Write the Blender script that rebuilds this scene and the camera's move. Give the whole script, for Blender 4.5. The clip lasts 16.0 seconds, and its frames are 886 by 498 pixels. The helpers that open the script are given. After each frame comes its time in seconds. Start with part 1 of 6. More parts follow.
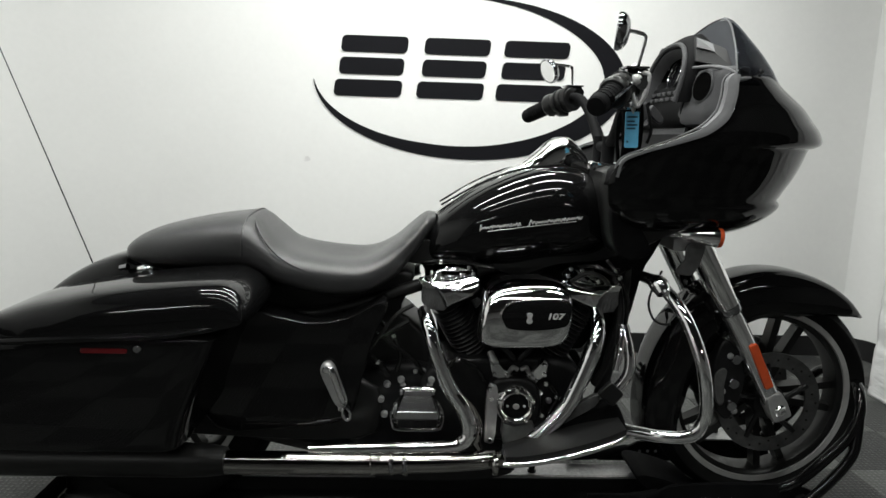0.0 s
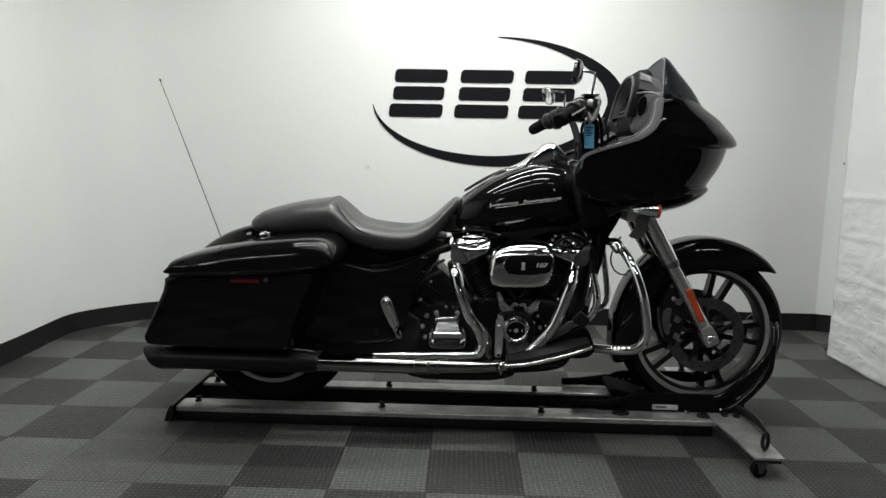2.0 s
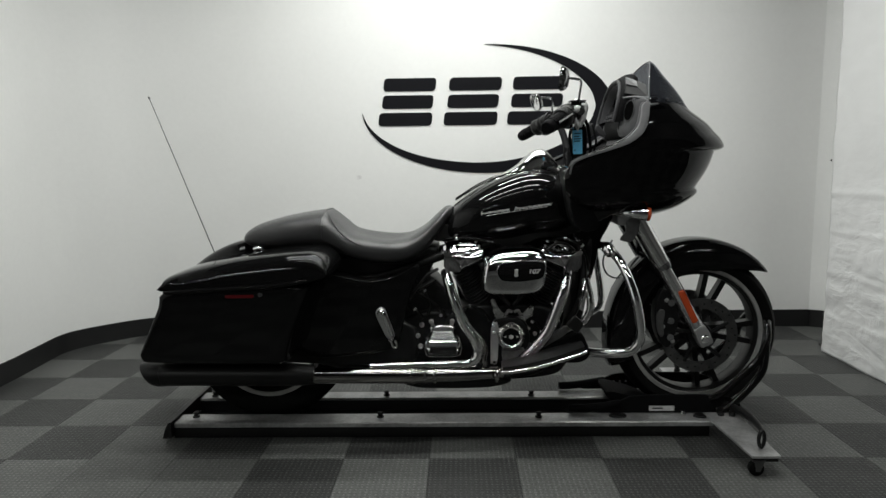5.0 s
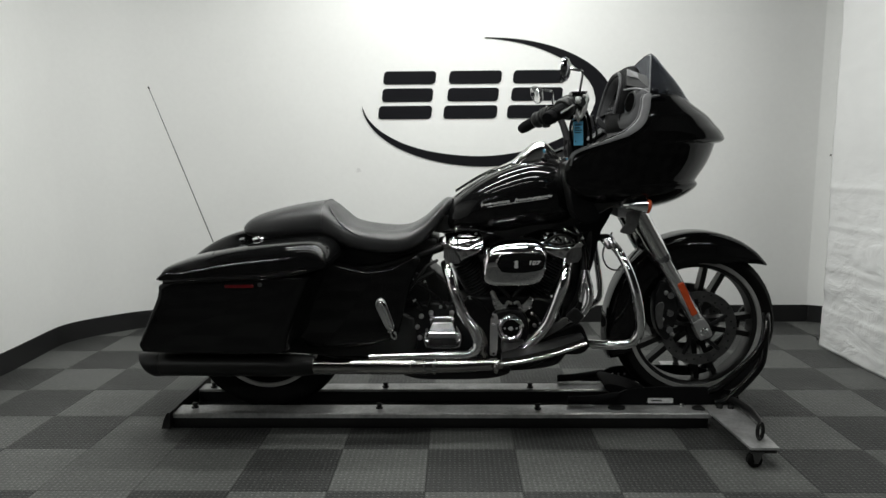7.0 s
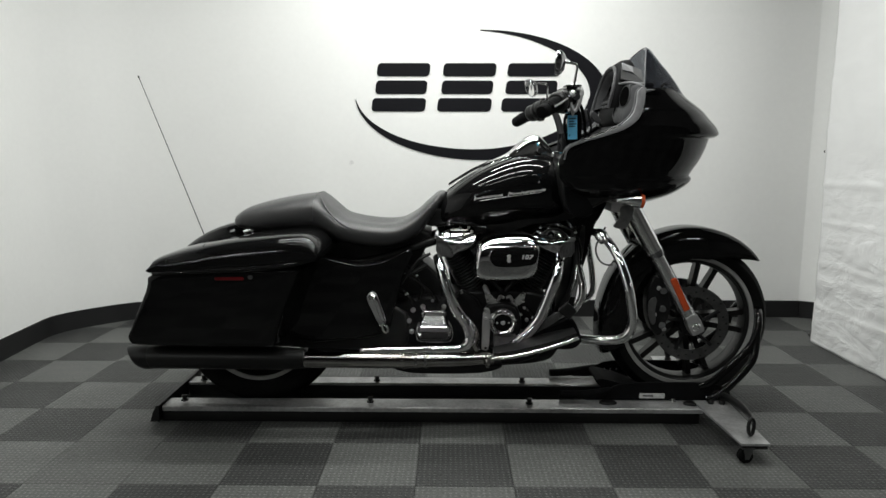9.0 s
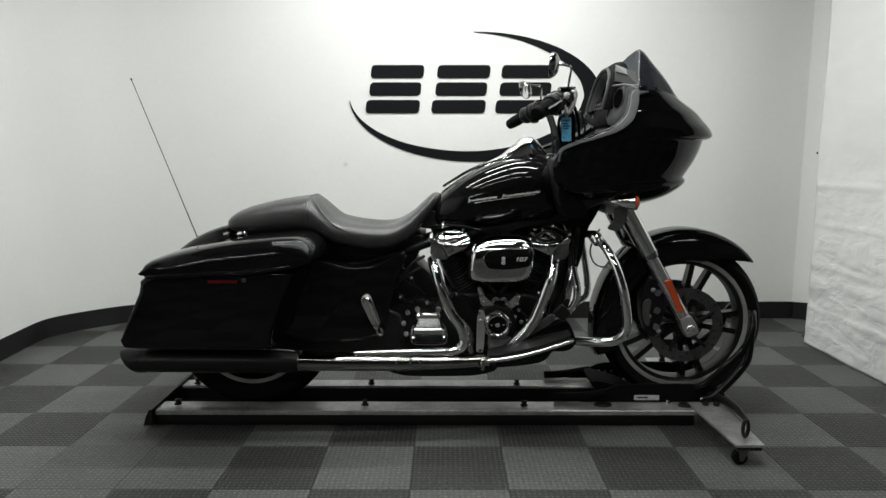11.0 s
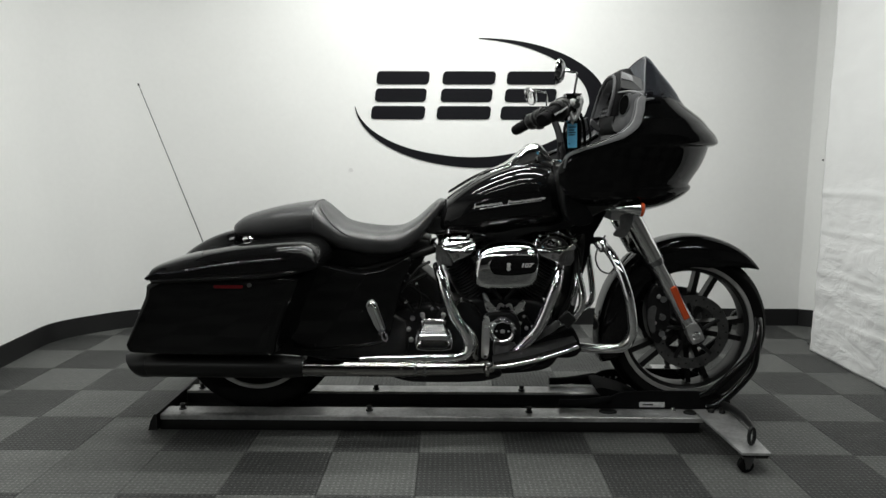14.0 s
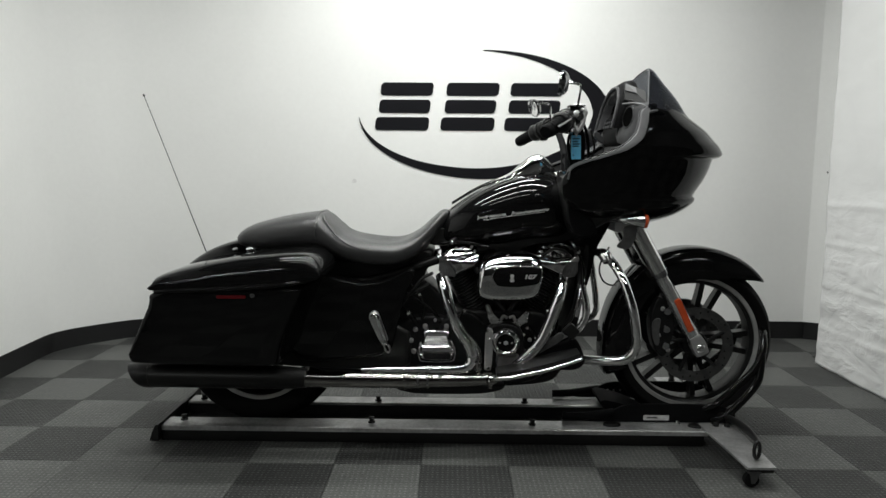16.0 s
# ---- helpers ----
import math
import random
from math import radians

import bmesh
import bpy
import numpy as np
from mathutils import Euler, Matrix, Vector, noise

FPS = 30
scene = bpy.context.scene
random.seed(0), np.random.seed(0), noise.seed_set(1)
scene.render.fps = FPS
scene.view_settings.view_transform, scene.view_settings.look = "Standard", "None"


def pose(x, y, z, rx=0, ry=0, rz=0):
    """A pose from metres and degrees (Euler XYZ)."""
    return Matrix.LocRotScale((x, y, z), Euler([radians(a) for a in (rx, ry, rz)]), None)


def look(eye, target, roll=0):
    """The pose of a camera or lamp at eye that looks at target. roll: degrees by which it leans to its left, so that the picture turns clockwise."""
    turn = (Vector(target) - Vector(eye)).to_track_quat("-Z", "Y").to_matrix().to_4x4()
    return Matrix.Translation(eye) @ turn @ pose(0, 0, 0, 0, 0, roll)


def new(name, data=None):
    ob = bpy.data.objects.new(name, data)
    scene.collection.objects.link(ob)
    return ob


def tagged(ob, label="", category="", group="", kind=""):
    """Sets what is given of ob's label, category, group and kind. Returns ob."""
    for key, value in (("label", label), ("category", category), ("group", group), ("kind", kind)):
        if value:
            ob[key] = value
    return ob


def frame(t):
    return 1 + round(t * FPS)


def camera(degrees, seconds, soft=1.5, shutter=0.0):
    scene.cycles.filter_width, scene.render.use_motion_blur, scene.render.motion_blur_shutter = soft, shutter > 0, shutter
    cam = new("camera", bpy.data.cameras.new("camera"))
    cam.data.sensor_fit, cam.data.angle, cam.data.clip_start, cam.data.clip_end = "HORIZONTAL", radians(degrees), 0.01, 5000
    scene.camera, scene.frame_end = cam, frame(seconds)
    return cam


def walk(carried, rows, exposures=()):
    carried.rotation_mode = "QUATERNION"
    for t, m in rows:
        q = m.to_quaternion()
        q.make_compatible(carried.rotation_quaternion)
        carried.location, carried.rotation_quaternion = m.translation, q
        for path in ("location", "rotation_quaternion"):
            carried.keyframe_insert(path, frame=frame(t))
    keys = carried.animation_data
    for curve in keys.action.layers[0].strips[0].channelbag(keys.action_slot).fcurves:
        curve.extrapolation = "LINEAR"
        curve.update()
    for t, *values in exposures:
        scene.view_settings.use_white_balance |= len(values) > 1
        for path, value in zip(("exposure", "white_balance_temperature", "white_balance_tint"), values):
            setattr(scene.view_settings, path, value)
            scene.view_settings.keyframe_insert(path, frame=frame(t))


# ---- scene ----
cam = camera(66.7, 16.0)
PATH = [
    (0, (0.023, -1.461, 1.081), (0.116, 0.509, 0.746), 1.75),
    (0.5, (0.051, -1.785, 1.067), (0.076, 0.192, 0.763), 1.0),
    (1, (0.17, -2.015, 1.036), (-0.016, -0.06, 0.66), 1.1),
    (1.5, (0.115, -2.17, 1.034), (0.087, -0.194, 0.725), 0.7),
    (2, (0.1, -2.257, 1.039), (0.04, -0.278, 0.757), 1.0),
    (2.5, (0.134, -2.284, 1.041), (0.04, -0.303, 0.786), 0.8),
    (3, (0.129, -2.279, 1.053), (0.063, -0.299, 0.782), 1.3),
    (3.5, (0.121, -2.28, 1.057), (0.057, -0.299, 0.786), 0.5),
    (4, (0.117, -2.275, 1.059), (0.062, -0.293, 0.795), -0.5),
    (6.5, (0.098, -2.265, 1.04), (0.062, -0.285, 0.765), -0.6),
    (7, (0.099, -2.269, 1.034), (0.061, -0.289, 0.758), -0.4),
    (7.5, (0.102, -2.265, 1.033), (0.061, -0.286, 0.746), -0.3),
    (8, (0.101, -2.262, 1.031), (0.062, -0.284, 0.736), -0.0),
    (8.5, (0.098, -2.26, 1.029), (0.072, -0.282, 0.732), 0.0),
    (9, (0.103, -2.253, 1.033), (0.084, -0.275, 0.737), 0.1),
    (11.5, (0.104, -2.248, 1.037), (0.102, -0.269, 0.749), 0.0),
    (12, (0.101, -2.249, 1.039), (0.094, -0.269, 0.762), 0.0),
    (12.5, (0.101, -2.252, 1.036), (0.088, -0.271, 0.763), 0.1),
    (13, (0.101, -2.247, 1.039), (0.084, -0.267, 0.764), 0.0),
    (13.5, (0.099, -2.25, 1.037), (0.081, -0.269, 0.763), 0.0),
    (14, (0.098, -2.249, 1.036), (0.084, -0.268, 0.761), 0.2),
    (14.5, (0.103, -2.244, 1.038), (0.099, -0.262, 0.773), 0.3),
    (15, (0.104, -2.241, 1.033), (0.098, -0.259, 0.765), 0.4),
    (15.5, (0.098, -2.242, 1.032), (0.075, -0.259, 0.772), 0.6),
    (16, (0.098, -2.244, 1.036), (0.074, -0.259, 0.793), 0.4),
]
EXPOSURES = [(0, 0.38), (0.5, 0.13), (1, 0.28), (1.5, 0.28), (2, 0.17), (2.5, 0.06), (3, -0.02), (4, -0.04), (6.5, 0.08), (7, 0.09), (8.5, 0.22), (9, 0.27), (11.5, 0.2), (12.5, 0.22), (14, 0.23), (15, 0.22), (16, 0.13)]
walk(cam, [(t, look(eye, target, roll)) for t, eye, target, roll in PATH], EXPOSURES)

# ---- light and exposure ----
world = bpy.data.worlds.new("world")
scene.world = world
world.use_nodes = True
world.node_tree.nodes["Background"].inputs[0].default_value = (0.8, 0.9, 1.0, 1)
world.node_tree.nodes["Background"].inputs[1].default_value = 0.02
CEIL = 2.75
# the last pair hangs out of view, added to brighten the chrome
LAMPS = [(0.12, 1.2, 19.0)] + [(x, y, p * (0.93 if x < 0 else 1.04)) for y, p in ((0.4, 19.0), (-0.5, 12.0), (-1.4, 3.0)) for x in (-0.62, 0.64)] + [(-2.6, -4.6, 24.0), (2.8, -4.6, 24.0)]


# ---- materials ----
def nodes_of(name):
    m = bpy.data.materials.new(name)
    m.use_nodes = True
    nt = m.node_tree
    return m, nt, nt.nodes["Principled BSDF"]


def mat(name, col, rough=0.5, metal=0.0, var=0.12, scale=6.0, fine=90.0, bump=0.0, coat=0.0, rvar=0.1, spec=0.5, ior=1.5):
    """A principled surface with colour variation at two scales, roughness variation and a fine bump."""
    m, nt, b = nodes_of(name)
    tc = nt.nodes.new("ShaderNodeTexCoord")
    big = nt.nodes.new("ShaderNodeTexNoise")
    big.inputs["Scale"].default_value, big.inputs["Detail"].default_value = scale, 4
    small = nt.nodes.new("ShaderNodeTexNoise")
    small.inputs["Scale"].default_value, small.inputs["Detail"].default_value = fine, 3
    for n in (big, small):
        nt.links.new(tc.outputs["Object"], n.inputs["Vector"])
    mix = nt.nodes.new("ShaderNodeMath")
    mix.operation = "MULTIPLY_ADD"
    nt.links.new(small.outputs[0], mix.inputs[0])
    mix.inputs[1].default_value = 0.45
    nt.links.new(big.outputs[0], mix.inputs[2])
    ramp = nt.nodes.new("ShaderNodeValToRGB")
    ramp.color_ramp.elements[0].position, ramp.color_ramp.elements[1].position = 0.45, 1.0
    ramp.color_ramp.elements[0].color = (*[c * (1 - var) for c in col], 1)
    ramp.color_ramp.elements[1].color = (*[min(1, c * (1 + var)) for c in col], 1)
    nt.links.new(mix.outputs[0], ramp.inputs[0])
    nt.links.new(ramp.outputs[0], b.inputs["Base Color"])
    rr = nt.nodes.new("ShaderNodeMapRange")
    rr.inputs["To Min"].default_value, rr.inputs["To Max"].default_value = max(0.01, rough - rvar * rough), min(1, rough + rvar * rough)
    nt.links.new(big.outputs[0], rr.inputs["Value"])
    nt.links.new(rr.outputs[0], b.inputs["Roughness"])
    b.inputs["Metallic"].default_value = metal
    b.inputs["Specular IOR Level"].default_value = spec
    b.inputs["IOR"].default_value = ior
    if coat:
        b.inputs["Coat Weight"].default_value, b.inputs["Coat Roughness"].default_value, b.inputs["Coat IOR"].default_value = coat, 0.02, 1.36
    if bump:
        bp = nt.nodes.new("ShaderNodeBump")
        bp.inputs["Strength"].default_value, bp.inputs["Distance"].default_value = bump, 0.002
        nt.links.new(small.outputs[0], bp.inputs["Height"])
        nt.links.new(bp.outputs[0], b.inputs["Normal"])
    return m


M_WALL = mat("painted_wall", (0.80, 0.80, 0.79), 0.75, var=0.03, scale=1.3, fine=40, bump=0.15)
# grey of the unseen walls, set by how dark the chrome should reflect
M_UNSEEN = mat("unseen_wall_grey", (0.26, 0.26, 0.26), 0.7, var=0.1, scale=2)
M_CEIL = mat("dark_ceiling_paint", (0.035, 0.035, 0.036), 0.8, var=0.2, scale=2)
M_FIX = mat("white_lamp_housing", (0.7, 0.7, 0.7), 0.5, var=0.05)
M_BASE = mat("black_vinyl_base", (0.006, 0.006, 0.0065), 0.5, var=0.3, scale=5, bump=0.1)
M_BLACKDECAL = mat("black_wall_vinyl", (0.006, 0.006, 0.008), 0.7, var=0.2, scale=3, spec=0.12)
M_PAINT = mat("gloss_black_paint", (0.0048, 0.0048, 0.005), 0.25, coat=0.95, var=0.1, rvar=0.2, spec=0.0)
M_SATIN = mat("satin_black", (0.007, 0.007, 0.007), 0.40, var=0.25, bump=0.1, spec=0.36)
M_DARKMETAL = mat("black_engine_enamel", (0.006, 0.006, 0.0065), 0.38, var=0.35, scale=20, bump=0.2, spec=0.3)
M_CHROME = mat("chrome", (0.90, 0.90, 0.90), 0.03, metal=1.0, var=0.06, scale=9, fine=38, bump=0.22, rvar=0.5)
M_PANEL = mat("polished_panel", (0.80, 0.80, 0.81), 0.16, metal=1.0, var=0.06, scale=9)
M_EXH = mat("heat_tinted_chrome", (0.34, 0.33, 0.315), 0.05, metal=1.0, var=0.18, scale=12, fine=30, bump=0.2, rvar=0.5)
M_DCHROME = mat("dark_chrome", (0.33, 0.33, 0.34), 0.08, metal=1.0, var=0.1, scale=14)
M_CONS = mat("worn_chrome", (0.78, 0.78, 0.77), 0.05, metal=1.0, var=0.12, scale=20, fine=34, bump=0.25, rvar=0.5)
M_GLOSSHOSE = mat("glossy_black_hose", (0.006, 0.006, 0.006), 0.18, var=0.2, scale=20)
M_SLIDER = mat("polished_slider", (0.78, 0.78, 0.78), 0.14, metal=0.95, var=0.1, scale=12)
M_FIN = mat("machined_fin_edge", (0.09, 0.09, 0.092), 0.30, metal=0.5, var=0.2, scale=25)
M_ALU = mat("brushed_aluminium", (0.46, 0.46, 0.46), 0.34, metal=0.65, var=0.18, scale=14, bump=0.1)
M_RAIL = mat("galvanised_rail", (0.46, 0.46, 0.46), 0.34, metal=0.6, var=0.42, scale=9, bump=0.1)
M_MATTE = mat("matte_black_plastic", (0.006, 0.006, 0.0065), 0.7, var=0.3, scale=15, bump=0.2, spec=0.06)
M_FORK = mat("polished_silver", (0.84, 0.84, 0.83), 0.045, metal=1.0, var=0.1, scale=12)
M_HEAD = mat("grey_cast_head", (0.11, 0.11, 0.11), 0.45, metal=0.5, var=0.3, scale=25, bump=0.2)
M_RUBBER = mat("tyre_rubber", (0.006, 0.006, 0.006), 0.75, var=0.25, scale=12, bump=0.3, spec=0.08)
M_LEATHER = mat("black_vinyl_upholstery", (0.034, 0.034, 0.035), 0.29, var=0.3, scale=9, fine=420, bump=0.5)
M_HOLE = mat("speaker_cone_black", (0.003, 0.003, 0.003), 0.9, spec=0.0)
M_INNER = mat("textured_grey_plastic", (0.06, 0.06, 0.063), 0.45, var=0.2, scale=14, fine=500, bump=0.4, spec=0.12)
M_GREYTRIM = mat("silver_grey_trim", (0.17, 0.17, 0.175), 0.75, metal=0.0, var=0.15, spec=0.1)
M_DARKDASH = mat("dark_grey_plastic", (0.02, 0.02, 0.021), 0.5, var=0.15, scale=14, fine=300, bump=0.2, spec=0.2)
# pale plastic, also the painted highlight under the windshield
M_DASH = mat("pale_plastic_and_highlight", (0.085, 0.085, 0.09), 0.45, var=0.15, scale=14, fine=300, bump=0.2)


def smoked():
    """Smoked acrylic: dark tinted, see-through, glossy."""
    m, nt, b = nodes_of("smoked_acrylic")
    b.inputs["Base Color"].default_value, b.inputs["Roughness"].default_value = (0.01, 0.01, 0.012, 1), 0.05
    tr = nt.nodes.new("ShaderNodeBsdfTransparent")
    tr.inputs[0].default_value = (0.47, 0.48, 0.505, 1)
    mx = nt.nodes.new("ShaderNodeMixShader")
    mx.inputs[0].default_value = 0.84
    nt.links.new(b.outputs[0], mx.inputs[1])
    nt.links.new(tr.outputs[0], mx.inputs[2])
    nt.links.new(mx.outputs[0], nt.nodes["Material Output"].inputs[0])
    return m


M_SMOKE = smoked()
M_ORANGE = mat("orange_reflector", (0.55, 0.075, 0.02), 0.25, var=0.15, scale=30, fine=300, bump=0.3)
M_RED = mat("red_reflector", (0.10, 0.004, 0.006), 0.2, var=0.1, scale=30)
M_BLUE = mat("blue_tag_plastic", (0.15, 0.55, 0.84), 0.4, var=0.1, scale=20)
M_INK = mat("dark_ink", (0.01, 0.06, 0.12), 0.6)
M_GLASSY = mat("dark_gauge_glass", (0.01, 0.01, 0.012), 0.08)
M_DISC = mat("brake_disc_steel", (0.12, 0.12, 0.12), 0.36, metal=0.9, var=0.3, scale=25)
M_RIMFACE = mat("machined_rim_edge", (0.44, 0.44, 0.43), 0.42, metal=0.35, var=0.12, scale=20)
M_WHEEL = mat("black_wheel_enamel", (0.006, 0.006, 0.006), 0.3, coat=0.2, spec=0.3)
M_BADGE = mat("silver_badge", (0.62, 0.62, 0.62), 0.3, metal=0.3, var=0.25, scale=60)
M_DIFFUSER, _nt, _b = nodes_of("lamp_diffuser")
_b.inputs["Base Color"].default_value = (0.9, 0.9, 0.9, 1)
_b.inputs["Emission Color"].default_value, _b.inputs["Emission Strength"].default_value = (1, 0.98, 0.95, 1), 3.0


def tile_material(name, col, relief):
    """Moulded garage-floor tile: a small raised lozenge pattern, lighter than the ground between, scuffs and a slight
    difference from tile to tile.
    """
    m, nt, b = nodes_of(name)
    tc = nt.nodes.new("ShaderNodeTexCoord")
    mp = nt.nodes.new("ShaderNodeMapping")
    mp.inputs["Location"].default_value = (0.1525, 0.1525, 0)
    nt.links.new(tc.outputs["Object"], mp.inputs[0])
    def op(kind, x, y=None):
        n = nt.nodes.new("ShaderNodeMath")
        n.operation = kind
        for i, v in enumerate((x, y)):
            if v is None:
                continue
            if isinstance(v, (int, float)):
                n.inputs[i].default_value = v
            else:
                nt.links.new(v, n.inputs[i])
        return n.outputs[0]

    sep = nt.nodes.new("ShaderNodeSeparateXYZ")
    nt.links.new(mp.outputs[0], sep.inputs[0])
    u, v = op("MULTIPLY", sep.outputs[0], 59.016), op("MULTIPLY", sep.outputs[1], 59.016)
    fu, fv = op("SUBTRACT", op("FRACT", u), 0.5), op("SUBTRACT", op("FRACT", v), 0.5)
    par = op("GREATER_THAN", op("FLOORED_MODULO", op("ADD", op("FLOOR", u), op("FLOOR", v)), 2.0), 0.5)
    d1 = op("ADD", op("POWER", op("DIVIDE", op("ABSOLUTE", fu), 0.46), 2.0), op("POWER", op("DIVIDE", op("ABSOLUTE", fv), 0.24), 2.0))
    d2 = op("ADD", op("POWER", op("DIVIDE", op("ABSOLUTE", fv), 0.46), 2.0), op("POWER", op("DIVIDE", op("ABSOLUTE", fu), 0.24), 2.0))
    dd = op("ADD", op("MULTIPLY", d1, par), op("MULTIPLY", d2, op("SUBTRACT", 1.0, par)))
    # noise that thins the lozenges at random
    worn = nt.nodes.new("ShaderNodeTexNoise")
    worn.inputs["Scale"].default_value, worn.inputs["Detail"].default_value = 26, 3
    nt.links.new(tc.outputs["Object"], worn.inputs["Vector"])
    patchy = nt.nodes.new("ShaderNodeMapRange")
    patchy.inputs["From Min"].default_value, patchy.inputs["From Max"].default_value = 0.28, 0.55
    nt.links.new(worn.outputs[0], patchy.inputs["Value"])
    dash = op("MULTIPLY", op("MAXIMUM", op("SUBTRACT", 1.0, dd), 0.0), patchy.outputs[0])
    no = nt.nodes.new("ShaderNodeTexNoise")
    no.inputs["Scale"].default_value, no.inputs["Detail"].default_value = 5, 6
    info = nt.nodes.new("ShaderNodeObjectInfo")
    off = nt.nodes.new("ShaderNodeVectorMath")
    off.operation = "SCALE"
    nt.links.new(info.outputs["Location"], off.inputs[0])
    off.inputs["Scale"].default_value = 1.7
    add = nt.nodes.new("ShaderNodeVectorMath")
    nt.links.new(tc.outputs["Object"], add.inputs[0])
    nt.links.new(off.outputs[0], add.inputs[1])
    nt.links.new(add.outputs[0], no.inputs["Vector"])
    s1 = nt.nodes.new("ShaderNodeMapRange")
    s1.inputs["To Min"].default_value, s1.inputs["To Max"].default_value = 0.75, 1.2
    nt.links.new(no.outputs[0], s1.inputs["Value"])
    s2 = nt.nodes.new("ShaderNodeMapRange")
    s2.inputs["To Min"].default_value, s2.inputs["To Max"].default_value = 0.88, 1.12
    nt.links.new(info.outputs["Random"], s2.inputs["Value"])
    # relief contrast put into the colour too: lozenges lighter, gaps darker
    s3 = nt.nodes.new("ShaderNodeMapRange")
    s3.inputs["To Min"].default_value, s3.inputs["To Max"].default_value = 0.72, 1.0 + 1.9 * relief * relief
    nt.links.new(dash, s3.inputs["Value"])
    k = nt.nodes.new("ShaderNodeMath")
    k.operation = "MULTIPLY"
    nt.links.new(s1.outputs[0], k.inputs[0])
    nt.links.new(s2.outputs[0], k.inputs[1])
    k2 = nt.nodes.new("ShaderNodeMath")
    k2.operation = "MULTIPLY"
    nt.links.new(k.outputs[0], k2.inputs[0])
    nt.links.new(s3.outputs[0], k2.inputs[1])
    grit = nt.nodes.new("ShaderNodeTexNoise")
    grit.inputs["Scale"].default_value, grit.inputs["Detail"].default_value = 85, 3
    nt.links.new(add.outputs[0], grit.inputs["Vector"])
    s4 = nt.nodes.new("ShaderNodeMapRange")
    s4.inputs["From Min"].default_value, s4.inputs["From Max"].default_value = 0.3, 0.7
    s4.inputs["To Min"].default_value, s4.inputs["To Max"].default_value = 0.72, 1.28
    nt.links.new(grit.outputs[0], s4.inputs["Value"])
    vm = nt.nodes.new("ShaderNodeVectorMath")
    vm.operation = "SCALE"
    vm.inputs[0].default_value = col
    nt.links.new(op("MULTIPLY", k2.outputs[0], s4.outputs[0]), vm.inputs["Scale"])
    nt.links.new(vm.outputs[0], b.inputs["Base Color"])
    b.inputs["Roughness"].default_value = 0.55
    bp = nt.nodes.new("ShaderNodeBump")
    bp.inputs["Strength"].default_value, bp.inputs["Distance"].default_value = relief, 0.006
    nt.links.new(dash, bp.inputs["Height"])
    nt.links.new(bp.outputs[0], b.inputs["Normal"])
    return m


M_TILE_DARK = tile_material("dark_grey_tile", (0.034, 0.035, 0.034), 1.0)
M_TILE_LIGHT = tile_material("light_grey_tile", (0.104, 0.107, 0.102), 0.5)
M_JOINT = mat("tile_joint", (0.03, 0.03, 0.03), 0.8)


def sheet_material():
    """Thin white plastic sheet, creased in two sizes."""
    m, nt, b = nodes_of("white_plastic_sheet")
    tc = nt.nodes.new("ShaderNodeTexCoord")
    mp = nt.nodes.new("ShaderNodeMapping")
    mp.inputs["Scale"].default_value = (1, 1, 2.2)
    nt.links.new(tc.outputs["Object"], mp.inputs[0])
    a = nt.nodes.new("ShaderNodeTexNoise")
    a.inputs["Scale"].default_value, a.inputs["Detail"].default_value, a.inputs["Distortion"].default_value = 4.0, 6, 0.5
    nt.links.new(mp.outputs[0], a.inputs["Vector"])
    b.inputs["Base Color"].default_value = (0.78, 0.78, 0.78, 1)
    b.inputs["Roughness"].default_value = 0.5
    cr = nt.nodes.new("ShaderNodeValToRGB")
    cr.color_ramp.elements[0].color, cr.color_ramp.elements[1].color = (0.66, 0.66, 0.66, 1), (0.76, 0.76, 0.76, 1)
    nt.links.new(a.outputs[0], cr.inputs[0])
    nt.links.new(cr.outputs[0], b.inputs["Base Color"])
    bp = nt.nodes.new("ShaderNodeBump")
    bp.inputs["Strength"].default_value, bp.inputs["Distance"].default_value = 0.75, 0.022
    crease = nt.nodes.new("ShaderNodeTexVoronoi")
    crease.feature = "DISTANCE_TO_EDGE"
    crease.inputs["Scale"].default_value = 5.5
    warp = nt.nodes.new("ShaderNodeVectorMath")
    warp.operation = "MULTIPLY_ADD"
    nt.links.new(a.outputs[1], warp.inputs[0])
    warp.inputs[1].default_value = (0.35, 0.35, 0.35)
    nt.links.new(mp.outputs[0], warp.inputs[2])
    nt.links.new(warp.outputs[0], crease.inputs["Vector"])
    fold = nt.nodes.new("ShaderNodeMapRange")
    fold.inputs["From Max"].default_value, fold.inputs["To Max"].default_value = 0.22, 0.07
    nt.links.new(crease.outputs[0], fold.inputs["Value"])
    tall = nt.nodes.new("ShaderNodeMath")
    nt.links.new(a.outputs[0], tall.inputs[0])
    nt.links.new(fold.outputs[0], tall.inputs[1])
    zed = nt.nodes.new("ShaderNodeSeparateXYZ")
    nt.links.new(tc.outputs["Object"], zed.inputs[0])
    low = nt.nodes.new("ShaderNodeMapRange")
    low.inputs["From Min"].default_value, low.inputs["From Max"].default_value = 1.05, 0.55
    low.inputs["To Min"].default_value, low.inputs["To Max"].default_value = 0.12, 1.0
    nt.links.new(zed.outputs[2], low.inputs["Value"])
    crush = nt.nodes.new("ShaderNodeMath")
    crush.operation = "MULTIPLY"
    nt.links.new(tall.outputs[0], crush.inputs[0])
    nt.links.new(low.outputs[0], crush.inputs[1])
    nt.links.new(crush.outputs[0], bp.inputs["Height"])
    nt.links.new(bp.outputs[0], b.inputs["Normal"])
    return m


M_SHEET = sheet_material()


